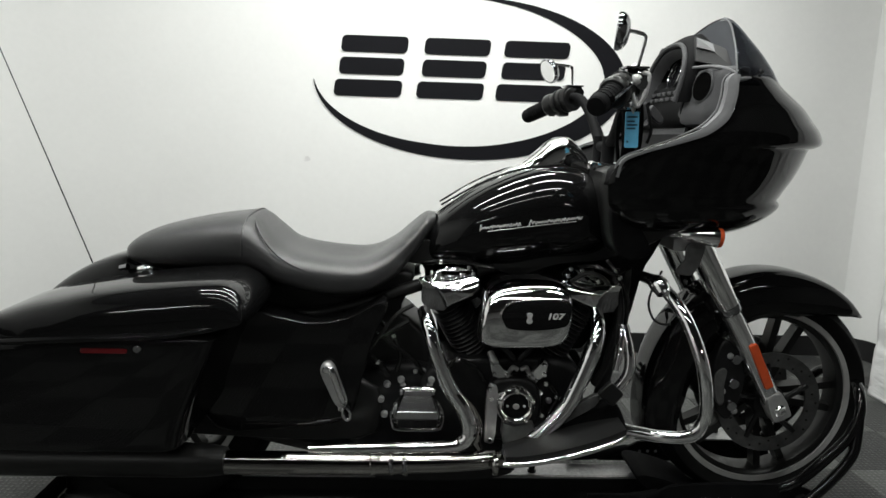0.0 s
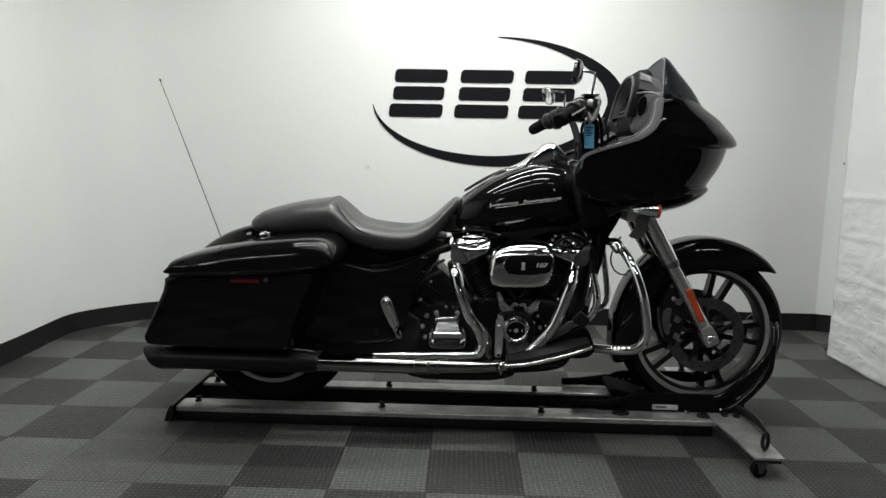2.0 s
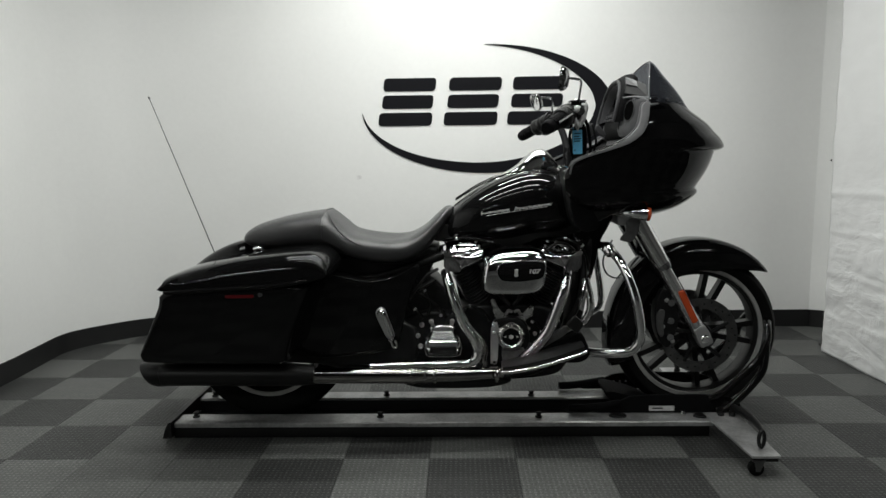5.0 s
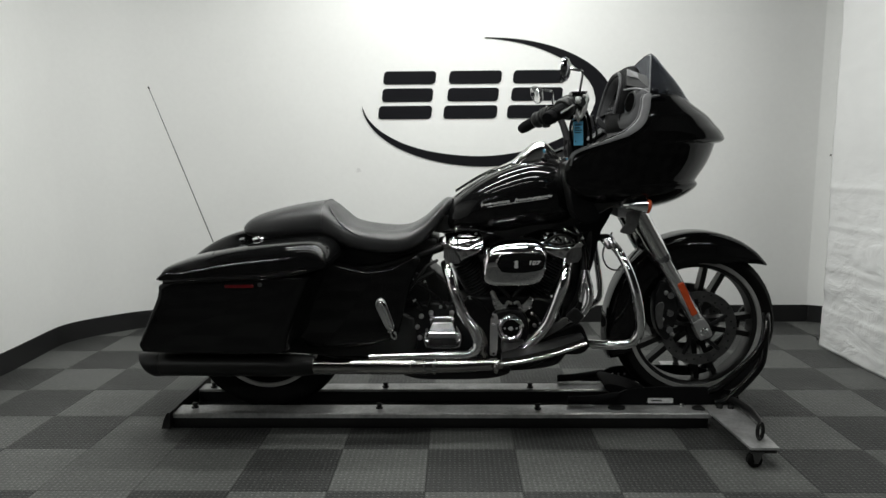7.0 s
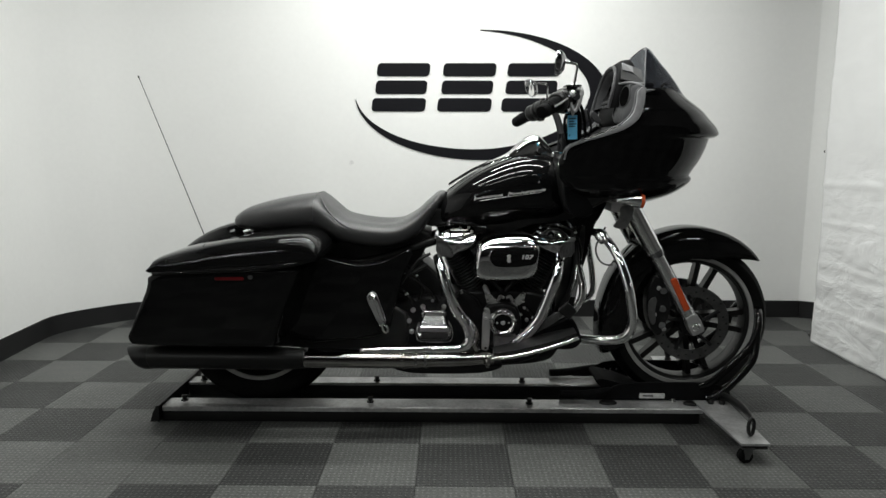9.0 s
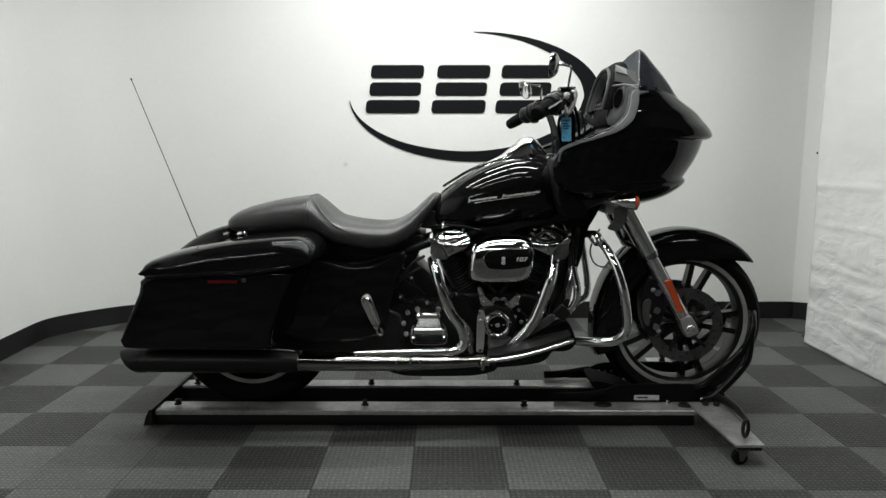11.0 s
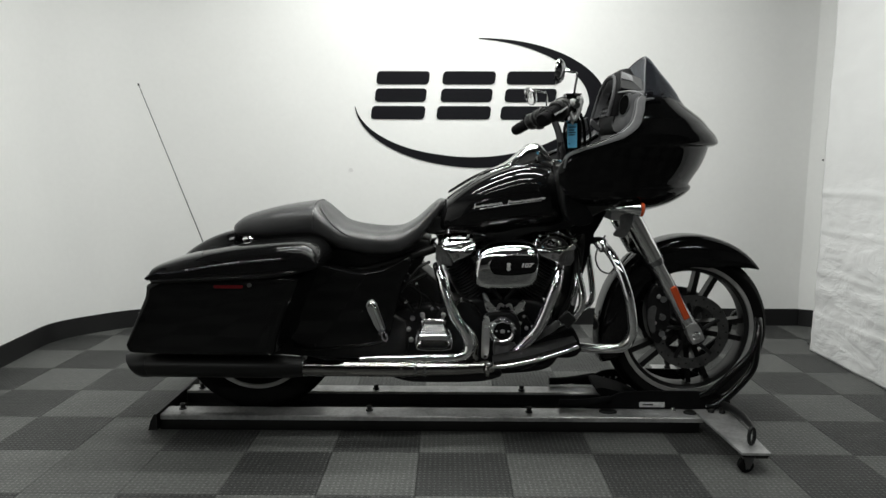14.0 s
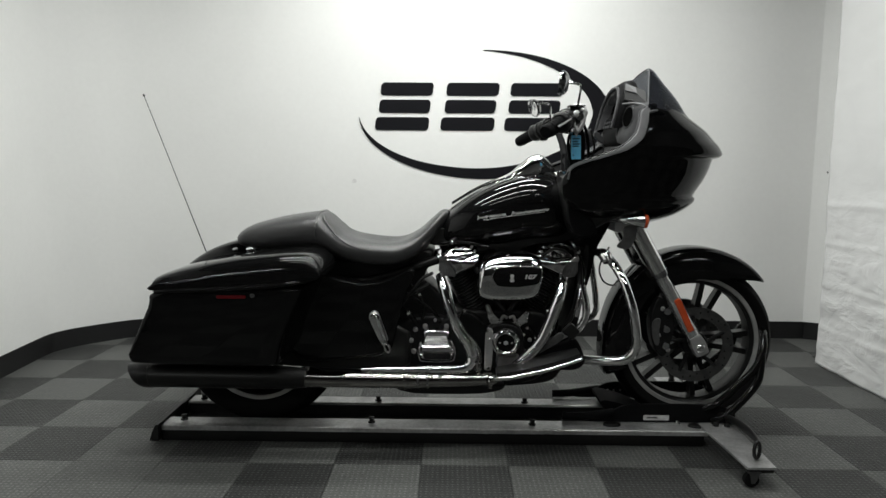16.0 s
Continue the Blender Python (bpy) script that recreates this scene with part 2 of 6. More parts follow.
# ---- mesh helpers ----
def mesh_from(name, bm, material, smooth=40):
    bmesh.ops.recalc_face_normals(bm, faces=bm.faces[:])
    me = bpy.data.meshes.new(name)
    bm.to_mesh(me)
    bm.free()
    me.materials.append(material)
    if smooth:
        for p in me.polygons:
            p.use_smooth = True
        me.set_sharp_from_angle(angle=radians(smooth))
    return me


def part(name, bm, material, parent=None, label="", smooth=40):
    ob = new(name, mesh_from(name, bm, material, smooth))
    ob.parent = parent
    return tagged(ob, label)


def spline(pts, n=8, closed=False):
    """Catmull-Rom through points of any dimension, n steps a span."""
    p = np.array(pts, float)
    m = len(p)
    out = []
    for i in range(m if closed else m - 1):
        if closed:
            a, b, c, d = p[(i - 1) % m], p[i], p[(i + 1) % m], p[(i + 2) % m]
        else:
            b, c = p[i], p[i + 1]
            a = p[i - 1] if i > 0 else 2 * b - c
            d = p[i + 2] if i + 2 < m else 2 * c - b
        for k in range(n):
            t = k / n
            out.append(0.5 * (2 * b + (c - a) * t + (2 * a - 5 * b + 4 * c - d) * t * t + (3 * b - a - 3 * c + d) * t ** 3))
    if not closed:
        out.append(p[-1])
    return np.array(out)


def loft(bm, rings, cap=True, closed=True):
    """Skin between rings of equal length."""
    vs = [[bm.verts.new(v) for v in r] for r in rings]
    n = len(vs[0])
    for a, b in zip(vs, vs[1:]):
        for i in range(n if closed else n - 1):
            j = (i + 1) % n
            bm.faces.new((a[i], a[j], b[j], b[i]))
    if cap and closed:
        bm.faces.new(vs[0])
        bm.faces.new(vs[-1])
    return bm


def tube(bm, pts, r, seg=12, smooth=6, cap=True):
    """A round tube along a smoothed path; r is one radius or one for each point."""
    rad = r if isinstance(r, (list, tuple)) else [r] * len(pts)
    rows = [(*p, q) for p, q in zip(pts, rad)]
    path = spline(rows, smooth) if smooth > 1 and len(rows) > 2 else np.array(rows, float)
    rings, side = [], None
    for i, row in enumerate(path):
        d = Vector(path[min(i + 1, len(path) - 1)][:3] - path[max(i - 1, 0)][:3]).normalized()
        if side is None:
            side = d.orthogonal().normalized()
        side = (side - d * side.dot(d)).normalized()
        up = d.cross(side)
        c = Vector(row[:3])
        rings.append([c + (math.cos(a) * side + math.sin(a) * up) * float(row[3]) for a in np.linspace(0, 2 * math.pi, seg, endpoint=False)])
    return loft(bm, rings, cap)


def lathe_y(bm, cx, cz, profile, seg=48, cap=False):
    """Revolve (radius, y) points round the axis y at (cx, cz)."""
    rings = [[(cx + r * math.cos(a), y, cz + r * math.sin(a)) for a in np.linspace(0, 2 * math.pi, seg, endpoint=False)] for r, y in profile]
    return loft(bm, rings, cap)


def slab(bm, outline, y0, y1, edge=0.004, steps=3):
    """An outline in x and z given thickness in y, with rounded rims."""
    o = np.array(outline, float)
    mid = o.mean(0)
    size = np.abs(o - mid).max()
    s = 1 if y1 > y0 else -1
    rows = []
    for k in range(steps + 1):
        a = math.pi / 2 * k / steps
        rows.append((1 - edge / size * (1 - math.sin(a)), y0 + s * edge * (1 - math.cos(a))))
    rows.insert(0, (rows[0][0] * 0.965, y0))
    rows += [(f, y1 - (y - y0)) for f, y in reversed(rows)]
    rings = [[(*(mid + f * (q - mid))[:1], y, (mid + f * (q - mid))[1]) for q in o] for f, y in rows]
    return loft(bm, rings)


def domed(bm, outline, rows, roll):
    """Nested outlines (scale, y) in x and z; roll(z) pushes the near face back."""
    o = np.array(outline, float)
    mid = o.mean(0)
    rings = []
    for k, y in rows:
        ring = []
        for q in o:
            x, z = mid + k * (q - mid)
            ring.append((x, y + (roll(z) if y < -0.2 else roll(z) * max(0.0, min(1.0, -y / 0.2)) ** 4), z))
        rings.append(ring)
    return loft(bm, rings)


def box(bm, x0, x1, y0, y1, z0, z1, bevel=0.0):
    m = Matrix.LocRotScale(((x0 + x1) / 2, (y0 + y1) / 2, (z0 + z1) / 2), None, (x1 - x0, y1 - y0, z1 - z0))
    made = bmesh.ops.create_cube(bm, size=1, matrix=m)["verts"]
    if bevel:
        edges = list({e for v in made for e in v.link_edges})
        bmesh.ops.bevel(bm, geom=edges, offset=bevel, segments=2, affect="EDGES", profile=0.6)
    return bm


def rounded(x0, x1, z0, z1, r, n=5, lean=0.0):
    """A rounded rectangle outline; lean shears it along x with height."""
    out = []
    for cx, cz, a0 in ((x1 - r, z1 - r, 0), (x0 + r, z1 - r, 90), (x0 + r, z0 + r, 180), (x1 - r, z0 + r, 270)):
        for k in range(n + 1):
            a = radians(a0 + 90 * k / n)
            x, z = cx + r * math.cos(a), cz + r * math.sin(a)
            out.append((x + lean * (z - z0), z))
    return out


def super_ring(x, yc, zb, zt, hw, e=2.4, n=32):
    zc, hz = (zb + zt) / 2, (zt - zb) / 2
    out = []
    for a in np.linspace(0, 2 * math.pi, n, endpoint=False):
        c, s = math.cos(a), math.sin(a)
        out.append((x, yc + hw * math.copysign(abs(c) ** (2 / e), c), zc + hz * math.copysign(abs(s) ** (2 / e), s)))
    return out


def body(stations, e=2.4, n=32, steps=5, yc=0.0):
    """A body lofted along x from stations (x, top, bottom, half width)."""
    bm = bmesh.new()
    return loft(bm, [super_ring(x, yc, zb, zt, max(hw, 0.003), e, n) for x, zt, zb, hw in spline(stations, steps)])


def bolt(bm, x, y, z, r=0.008, h=0.006):
    """A domed bolt head facing the near side (towards -y)."""
    return lathe_y(bm, x, z, [(r * 0.05, y - h), (r * 0.6, y - h), (r * 0.95, y - h * 0.6), (r, y)], 10)


def smooth_outline(pts, n=3):
    return [tuple(p) for p in spline(pts, n, True)]


# ---- setting ----
WALL_Y, RIGHT_X, BAY_Y, BAY_E, REAR_Y = 1.84, 2.38, -2.2, 0.12, -8.0
TILE = 0.305
bm = bmesh.new()
box(bm, -5.2, 5.2, REAR_Y - 0.1, 2.2, -0.12, -0.006)
floor = part("floor", bm, M_JOINT, None, "floor of interlocking dark and light grey moulded tiles", 0)
tagged(floor, kind="structure", category="floor")

# the wall behind the stand, with its curved left corner, as one plan line
PLAN = [(x, y) for x, y in spline([(2.27, WALL_Y), (1.0, WALL_Y), (-0.9, WALL_Y), (-1.3, 1.835), (-1.6, 1.80), (-1.82, 1.715), (-2.0, 1.55), (-2.085, 1.43), (-2.112, 1.33), (-2.108, 1.2)], 6)] + [(-2.09, 0.9), (-2.08, BAY_Y)]


def wall_strip(name, plan, z0, z1, thick, material, label, smooth=40):
    """An upright strip with thickness along a plan line; the thickness goes to the left of its way."""
    bm = bmesh.new()
    p = np.array(plan, float)
    rings = []
    for i, q in enumerate(p):
        d = p[min(i + 1, len(p) - 1)] - p[max(i - 1, 0)]
        nrm = np.array((-d[1], d[0])) / np.linalg.norm(d)
        o = q + nrm * thick
        rings.append([(q[0], q[1], z0), (q[0], q[1], z1), (o[0], o[1], z1), (o[0], o[1], z0)])
    loft(bm, rings)
    ob = part(name, bm, material, None, label, smooth)
    return tagged(ob, kind="structure", category="wall" if name.startswith("wall") else "trim")


wall_strip("wall_north", PLAN, -0.02, CEIL, -0.12, M_WALL, "white painted back wall with a curved corner")
wall_strip("wall_east", [(RIGHT_X, BAY_E), (RIGHT_X, 1.70), (2.365, 1.765), (2.325, 1.815), (2.262, 1.8385)], -0.02, CEIL, -0.12, M_WALL, "white painted side wall behind a hanging sheet")
# added walls, never in view: they close the room and tone the reflections
wall_strip("wall_south", [(-5.0, BAY_Y - 0.1), (-5.0, REAR_Y), (5.0, REAR_Y), (5.0, BAY_E - 0.1)], -0.02, CEIL, -0.12, M_UNSEEN, "plain grey walls added out of view to close the room", 0)
wall_strip("wall_shoulder_1", [(-2.202, BAY_Y), (-5.1, BAY_Y)], -0.02, CEIL, -0.1, M_UNSEEN, "grey wall added out of view beside the photo bay", 0)
wall_strip("wall_shoulder_2", [(5.1, BAY_E), (2.502, BAY_E)], -0.02, CEIL, -0.1, M_UNSEEN, "grey wall added out of view beside the photo bay", 0)
wall_strip("baseboard_north", PLAN, 0.0, 0.105, 0.008, M_BASE, "black vinyl skirting along the back wall")
wall_strip("baseboard_east", [(RIGHT_X, BAY_E), (RIGHT_X, 1.70), (2.365, 1.762), (2.325, 1.810), (2.268, 1.832)], 0.0, 0.105, 0.008, M_BASE, "black vinyl skirting behind the hanging sheet")
bm = bmesh.new()
box(bm, -5.2, 5.2, REAR_Y - 0.15, 2.2, CEIL, CEIL + 0.1)
tagged(part("ceiling", bm, M_CEIL, None, "plain dark ceiling above the lamps", 0), kind="structure", category="ceiling")


def hanging_sheet():
    """White plastic sheeting hung in front of the side wall, with soft folds and welded seams."""
    bm = bmesh.new()
    ys, zs = np.linspace(1.29, 0.27, 80), np.linspace(0.004, CEIL - 0.02, 200)
    grid = []
    for y in ys:
        row = []
        for z in zs:
            x = 2.055 + 0.03 * (1.29 - y) * 0.6 + 0.018 * noise.noise((y * 1.6, z * 1.1, 3.0)) + 0.004 * noise.noise((y * 5, z * 7, 8.0))
            low = 1 / (1 + math.exp((z - 0.85) / 0.08))
            x += low * (0.005 * noise.noise((y * 6, z * 13, 5.0)) + 0.003 * noise.noise((y * 14, z * 26, 2.0)))
            for s in (0.21, 0.44, 0.66, 0.86):
                x += -0.0045 * math.exp(-((z - s - 0.02 * noise.noise((y * 2, s, 1))) / 0.011) ** 2)
            row.append(bm.verts.new((x, y, z)))
        grid.append(row)
    for a, b in zip(grid, grid[1:]):
        for i in range(len(a) - 1):
            bm.faces.new((a[i], a[i + 1], b[i + 1], b[i]))
    ob = part("plastic_sheet", bm, M_SHEET, None, "creased white plastic sheet hanging in front of the side wall", 180)
    md = ob.modifiers.new("thickness", "SOLIDIFY")
    md.thickness, md.offset = 0.002, 0
    for z, r in ((0.045, 0.009), (1.02, 0.006), (1.98, 0.006)):
        bm = bmesh.new()
        rows = [(0.1, -0.003), (0.9, -0.003), (1.0, 0.0), (0.4, 0.002)]
        loft(bm, [[(2.036 + h, 1.272 + r * k * math.cos(a), z + r * k * math.sin(a)) for a in np.linspace(0, 2 * math.pi, 12, endpoint=False)] for k, h in rows])
        part("eyelet", bm, M_DISC, ob)
    return tagged(ob, category="sheet")


hanging_sheet()


def ceiling_light(x, y, watts):
    base = tagged(new("ceiling_light"), "long white fluorescent ceiling light, switched on", "ceiling light", "ceiling lights over the stand")
    base.location = (x, y, CEIL)
    bm = bmesh.new()
    box(bm, -0.62, 0.62, -0.09, 0.09, -0.05, -0.002, 0.01)
    part("housing", bm, M_FIX, base)
    bm = bmesh.new()
    box(bm, -0.60, 0.60, -0.035, 0.035, -0.062, -0.051, 0.004)
    part("diffuser", bm, M_DIFFUSER, base)
    lamp = bpy.data.lights.new("tube_lamp", "AREA")
    lamp.shape, lamp.size, lamp.size_y, lamp.energy, lamp.color = "RECTANGLE", 1.18, 0.06, watts, (0.965, 0.99, 0.95)
    ob = new("tube_lamp", lamp)
    ob.location, ob.parent = (0, 0, -0.066), base


for x, y, p in LAMPS:
    ceiling_light(x, y, p)


# ---- wall emblem: plain slanted blocks and a sickle ring ----
def emblem():
    base = tagged(new("wall_emblem"), "large black wall emblem of slanted blocks in an oval swoosh", "wall emblem")
    base.location = (0, WALL_Y, 0)
    for x0 in (-0.366, 0.025, 0.405):
        for k, (z0, z1, a, b) in enumerate(((1.250, 1.328, 0.0, 0.32), (1.352, 1.430, 0.012, 0.316), (1.454, 1.530, 0.010, 0.322))):
            bm = bmesh.new()
            lean = 0.12 * (z0 - 1.25)
            loft(bm, [[(x, y, z) for x, z in rounded(x0 + a + lean, x0 + b + lean, z0, z1, 0.022, 5, 0.12)] for y in (-0.0015, -0.004)])
            part("slanted_bar", bm, M_BLACKDECAL, base, smooth=0)
    bm = bmesh.new()
    rings = []
    for a in np.linspace(183, 451, 121):
        w = float(np.interp(a, (183, 215, 250, 275, 310, 350, 375, 400, 430, 451), (0.003, 0.032, 0.056, 0.066, 0.088, 0.112, 0.10, 0.066, 0.026, 0.003)))
        a = radians(a)
        c = Vector((0.290 + 0.750 * math.cos(a), 1.342 + 0.378 * math.sin(a)))
        d = Vector((-0.750 * math.sin(a), 0.378 * math.cos(a))).normalized()
        nrm = Vector((d.y, -d.x))
        p, q = c, c - nrm * w
        rings.append([(p.x, -0.0015, p.y), (p.x, -0.004, p.y), (q.x, -0.004, q.y), (q.x, -0.0015, q.y)])
    loft(bm, rings)
    part("swoosh", bm, M_BLACKDECAL, base, smooth=0)


emblem()


def wall_scuff():
    """A small grey rub mark on the back wall."""
    bm = bmesh.new()
    for k in range(5):
        x, z = -0.49 + 0.006 * math.sin(k * 2.1), 0.945 + 0.005 * math.cos(k * 1.7)
        r = 0.012 - 0.0015 * k
        loft(bm, [[(x + r * math.cos(a), WALL_Y - 0.0012 - 0.0004 * k, z + 0.8 * r * math.sin(a)) for a in np.linspace(0, 2 * math.pi, 12, endpoint=False)] for r in (r, r * 0.3)], cap=False)
    tagged(part("wall_scuff", bm, M_SCUFF, None, "small grey scuff on the white wall", 0), category="scuff")


M_SCUFF = mat("grey_scuff", (0.68, 0.675, 0.67), 0.8)
wall_scuff()


# ---- motorcycle ----
BIKE_Y = 0.40
bike = tagged(new("motorcycle"), "gloss black touring motorcycle with chrome engine, upright on a wheel dolly", "motorcycle")
bike.location = (0, BIKE_Y, 0)
FW, RW = (1.047, 0.358), (-0.655, 0.333)



def wheel(name, c, r_tyre, hw, r_rim, spokes, label):
    """Cast wheel: tyre with rounded shoulders, machined rim edge, forked spokes, hub."""
    cx, cz = c
    w = hw
    bm = bmesh.new()
    prof = spline([(r_rim - 0.004, -w * 0.62), (r_rim + 0.012, -w * 0.86), ((r_rim + r_tyre) / 2, -w), (r_tyre - 0.022, -w * 0.86), (r_tyre - 0.004, -w * 0.42), (r_tyre, 0),
                   (r_tyre - 0.004, w * 0.42), (r_tyre - 0.022, w * 0.86), ((r_rim + r_tyre) / 2, w), (r_rim + 0.012, w * 0.86), (r_rim - 0.004, w * 0.62)], 4)
    lathe_y(bm, cx, cz, [tuple(p) for p in prof], 72)
    base = part(name, bm, M_RUBBER, bike, label)
    bm = bmesh.new()
    s = w * (0.66 if w < 0.07 else 0.82)
    lathe_y(bm, cx, cz, [(r_rim, -s), (r_rim, -s - 0.004), (r_rim - 0.014, -s - 0.003), (r_rim - 0.016, -s + 0.002)], 72)
    part("rim_edge", bm, M_RIMFACE, base, "bright machined rim edge")
    bm = bmesh.new()
    lathe_y(bm, cx, cz, [(r_rim - 0.005, -s), (r_rim - 0.018, -s + 0.002), (r_rim - 0.03, -s * 0.75), (r_rim - 0.034, 0), (r_rim - 0.03, s * 0.75), (r_rim - 0.018, s - 0.002), (r_rim - 0.005, s)], 72)
    part("rim", bm, M_WHEEL, base, "gloss black cast rim")
    bm = bmesh.new()
    lathe_y(bm, cx, cz, [(0.012, -0.055), (0.040, -0.055), (0.045, -0.045), (0.047, 0), (0.045, 0.045), (0.040, 0.055), (0.012, 0.055)], 32)
    part("hub", bm, M_WHEEL, base)
    for k in range(spokes):
        bm = bmesh.new()
        a = 2 * math.pi * k / spokes + radians(70)
        d, t = Vector((math.cos(a), 0, math.sin(a))), Vector((-math.sin(a), 0, math.cos(a)))
        o = Vector((cx, 0, cz))
        for sg in (-1, 1):
            rings = []
            for f in np.linspace(0, 1, 5):
                rr = 0.038 + (r_rim - 0.072 + 0.008) * f
                cc = o + d * rr + t * sg * (0.013 + 0.026 * f ** 1.3)
                hwid, hy = 0.0105, 0.022 - 0.006 * f
                rings.append([cc + t * hwid - Vector((0, hy, 0)), cc - t * hwid - Vector((0, hy, 0)), cc - t * hwid * 1.2 + Vector((0, hy, 0)), cc + t * hwid * 1.2 + Vector((0, hy, 0))])
            loft(bm, rings)
        part("spoke", bm, M_WHEEL, base, smooth=30)
    return base


front = wheel("front_wheel", FW, 0.322, 0.066, 0.262, 5, "black cast front wheel with low tyre")
rear = wheel("rear_wheel", RW, 0.318, 0.088, 0.218, 5, "black cast rear wheel with wide tyre")


def disc(parent, c, y, r):
    cx, cz = c
    bm = bmesh.new()
    seg = 72
    lathe_y(bm, cx, cz, [(r - 0.042, y), (r - 0.001, y), (r, y + 0.0025), (r - 0.001, y + 0.005), (r - 0.042, y + 0.005), (r - 0.042, y)], seg)
    d = part("brake_disc", bm, M_DISC, parent, "drilled steel brake disc")
    for k in range(30):
        a = 2 * math.pi * k / 30
        rr = r - 0.012 - 0.012 * (k % 3) / 1.2
        bm = bmesh.new()
        lathe_y(bm, cx + rr * math.cos(a), cz + rr * math.sin(a), [(0.0003, y - 0.0008), (0.0036, y - 0.0008), (0.0036, y + 0.001)], 8)
        part("drill_hole", bm, M_SATIN, d)
    bm = bmesh.new()
    for k in range(5):
        a = 2 * math.pi * k / 5 + 0.2
        tube(bm, [(cx + 0.04 * math.cos(a), y + 0.002, cz + 0.04 * math.sin(a)), (cx + (r - 0.03) * math.cos(a + 0.25), y + 0.002, cz + (r - 0.03) * math.sin(a + 0.25))], 0.008, 8, 1)
    lathe_y(bm, cx, cz, [(0.03, y - 0.004), (0.045, y - 0.004), (0.05, y + 0.004), (0.03, y + 0.006)], 32)
    part("disc_carrier", bm, M_DARKMETAL, d)


for y in (-0.088, 0.083):
    disc(front, FW, y, 0.148)


def fender(name, c, r_out, r_side, hw, a0, a1, label, tip=0.0):
    """A blade-shaped mudguard round a wheel: rounded crown and deep sides."""
    cx, cz = c
    rings = []
    for f in np.linspace(0, 1, 40):
        depth = r_out - r_side
        drop = tip * max(0.0, 1 - f * 4) ** 2
        ring = []
        for g in np.linspace(-1, 1, 17):
            y = hw * math.copysign(abs(math.sin(g * math.pi / 2)) ** 0.85, g)
            a = radians(a0 + (a1 - a0) * f + (6 * g * g * (1 - f) if tip else 0))
            r = r_out - drop - depth * abs(g) ** 3.2
            ring.append((cx + r * math.cos(a), y, cz + r * math.sin(a)))
        rings.append(ring)
    bm = bmesh.new()
    loft(bm, rings, closed=False)
    ob = part(name, bm, M_PAINT, bike, label, 60)
    md = ob.modifiers.new("thickness", "SOLIDIFY")
    md.thickness, md.offset = 0.004, -1
    return ob


def front_fender():
    """Deep-skirted front mudguard with a flared pointed tip; radii go by the angle round the axle."""
    cx, cz = FW
    turn = (42, 52, 64, 78, 96, 120, 140, 160, 180, 201)
    outer = (0.368, 0.372, 0.375, 0.376, 0.376, 0.373, 0.364, 0.355, 0.353, 0.366)
    inner = (0.358, 0.318, 0.282, 0.258, 0.254, 0.243, 0.236, 0.236, 0.245, 0.275)
    half = (0.045, 0.072, 0.083, 0.088, 0.089, 0.090, 0.090, 0.090, 0.089, 0.085)
    rings = []
    for deg in np.linspace(42, 201, 54):
        ro, ri, hw = (float(np.interp(deg, turn, v)) for v in (outer, inner, half))
        a, ring = radians(deg), []
        for g in np.linspace(-1, 1, 21):
            y = hw * math.copysign(abs(math.sin(g * math.pi / 2)) ** 0.8, g)
            r = ro - (ro - ri) * abs(g) ** 3.4
            ring.append((cx + r * math.cos(a), y, cz + r * math.sin(a)))
        rings.append(ring)
    bm = bmesh.new()
    loft(bm, rings, closed=False)
    ob = part("front_fender", bm, M_PAINT, bike, "gloss black front mudguard", 60)
    md = ob.modifiers.new("thickness", "SOLIDIFY")
    md.thickness, md.offset = 0.004, -1


front_fender()
fender("rear_fender", RW, 0.420, 0.30, 0.115, 60, 200, "gloss black rear mudguard")

# seat: one long two-up saddle
SEAT = [(-0.728, 0.757, 0.742, 0.06), (-0.71, 0.785, 0.728, 0.115), (-0.66, 0.812, 0.714, 0.145), (-0.55, 0.840, 0.709, 0.165), (-0.44, 0.857, 0.712, 0.175),
        (-0.395, 0.856, 0.705, 0.178), (-0.35, 0.818, 0.692, 0.182), (-0.30, 0.778, 0.676, 0.190), (-0.20, 0.757, 0.660, 0.20), (-0.10, 0.757, 0.660, 0.195),
        (-0.03, 0.790, 0.690, 0.165), (0.02, 0.833, 0.745, 0.135), (0.060, 0.866, 0.80, 0.105), (0.086, 0.868, 0.835, 0.06)]
bm = bmesh.new()
rings = []
for x, zt, zb, hw in spline(SEAT, 6):
    ring = super_ring(x, 0, zb, zt, hw, 2.7 + 0.9 * math.exp(-((x + 0.20) / 0.13) ** 2), 44)
    dish = 0.014 * math.exp(-((x + 0.17) / 0.12) ** 2)
    rings.append([(a, b, c - dish * math.exp(-(b / 0.09) ** 2) * (c > (zt + zb) / 2)) for a, b, c in ring])
loft(bm, rings)
seat = part("seat", bm, M_LEATHER, bike, "black vinyl two-up saddle", 70)
bm = bmesh.new()
k = np.argmin(np.abs(spline(SEAT, 40)[:, 0] + 0.405))
x, zt, zb, hw = spline(SEAT, 40)[k]
ring = [p for p in super_ring(x, 0, zb - 0.001, zt + 0.0015, hw + 0.0015, 2.7, 40) if p[2] > zb + 0.05]
ring.sort(key=lambda p: math.atan2(p[2] - zb, p[1]))
tube(bm, ring, 0.0025, 6, 1)
part("seam", bm, M_LEATHER, seat)
bm = bmesh.new()
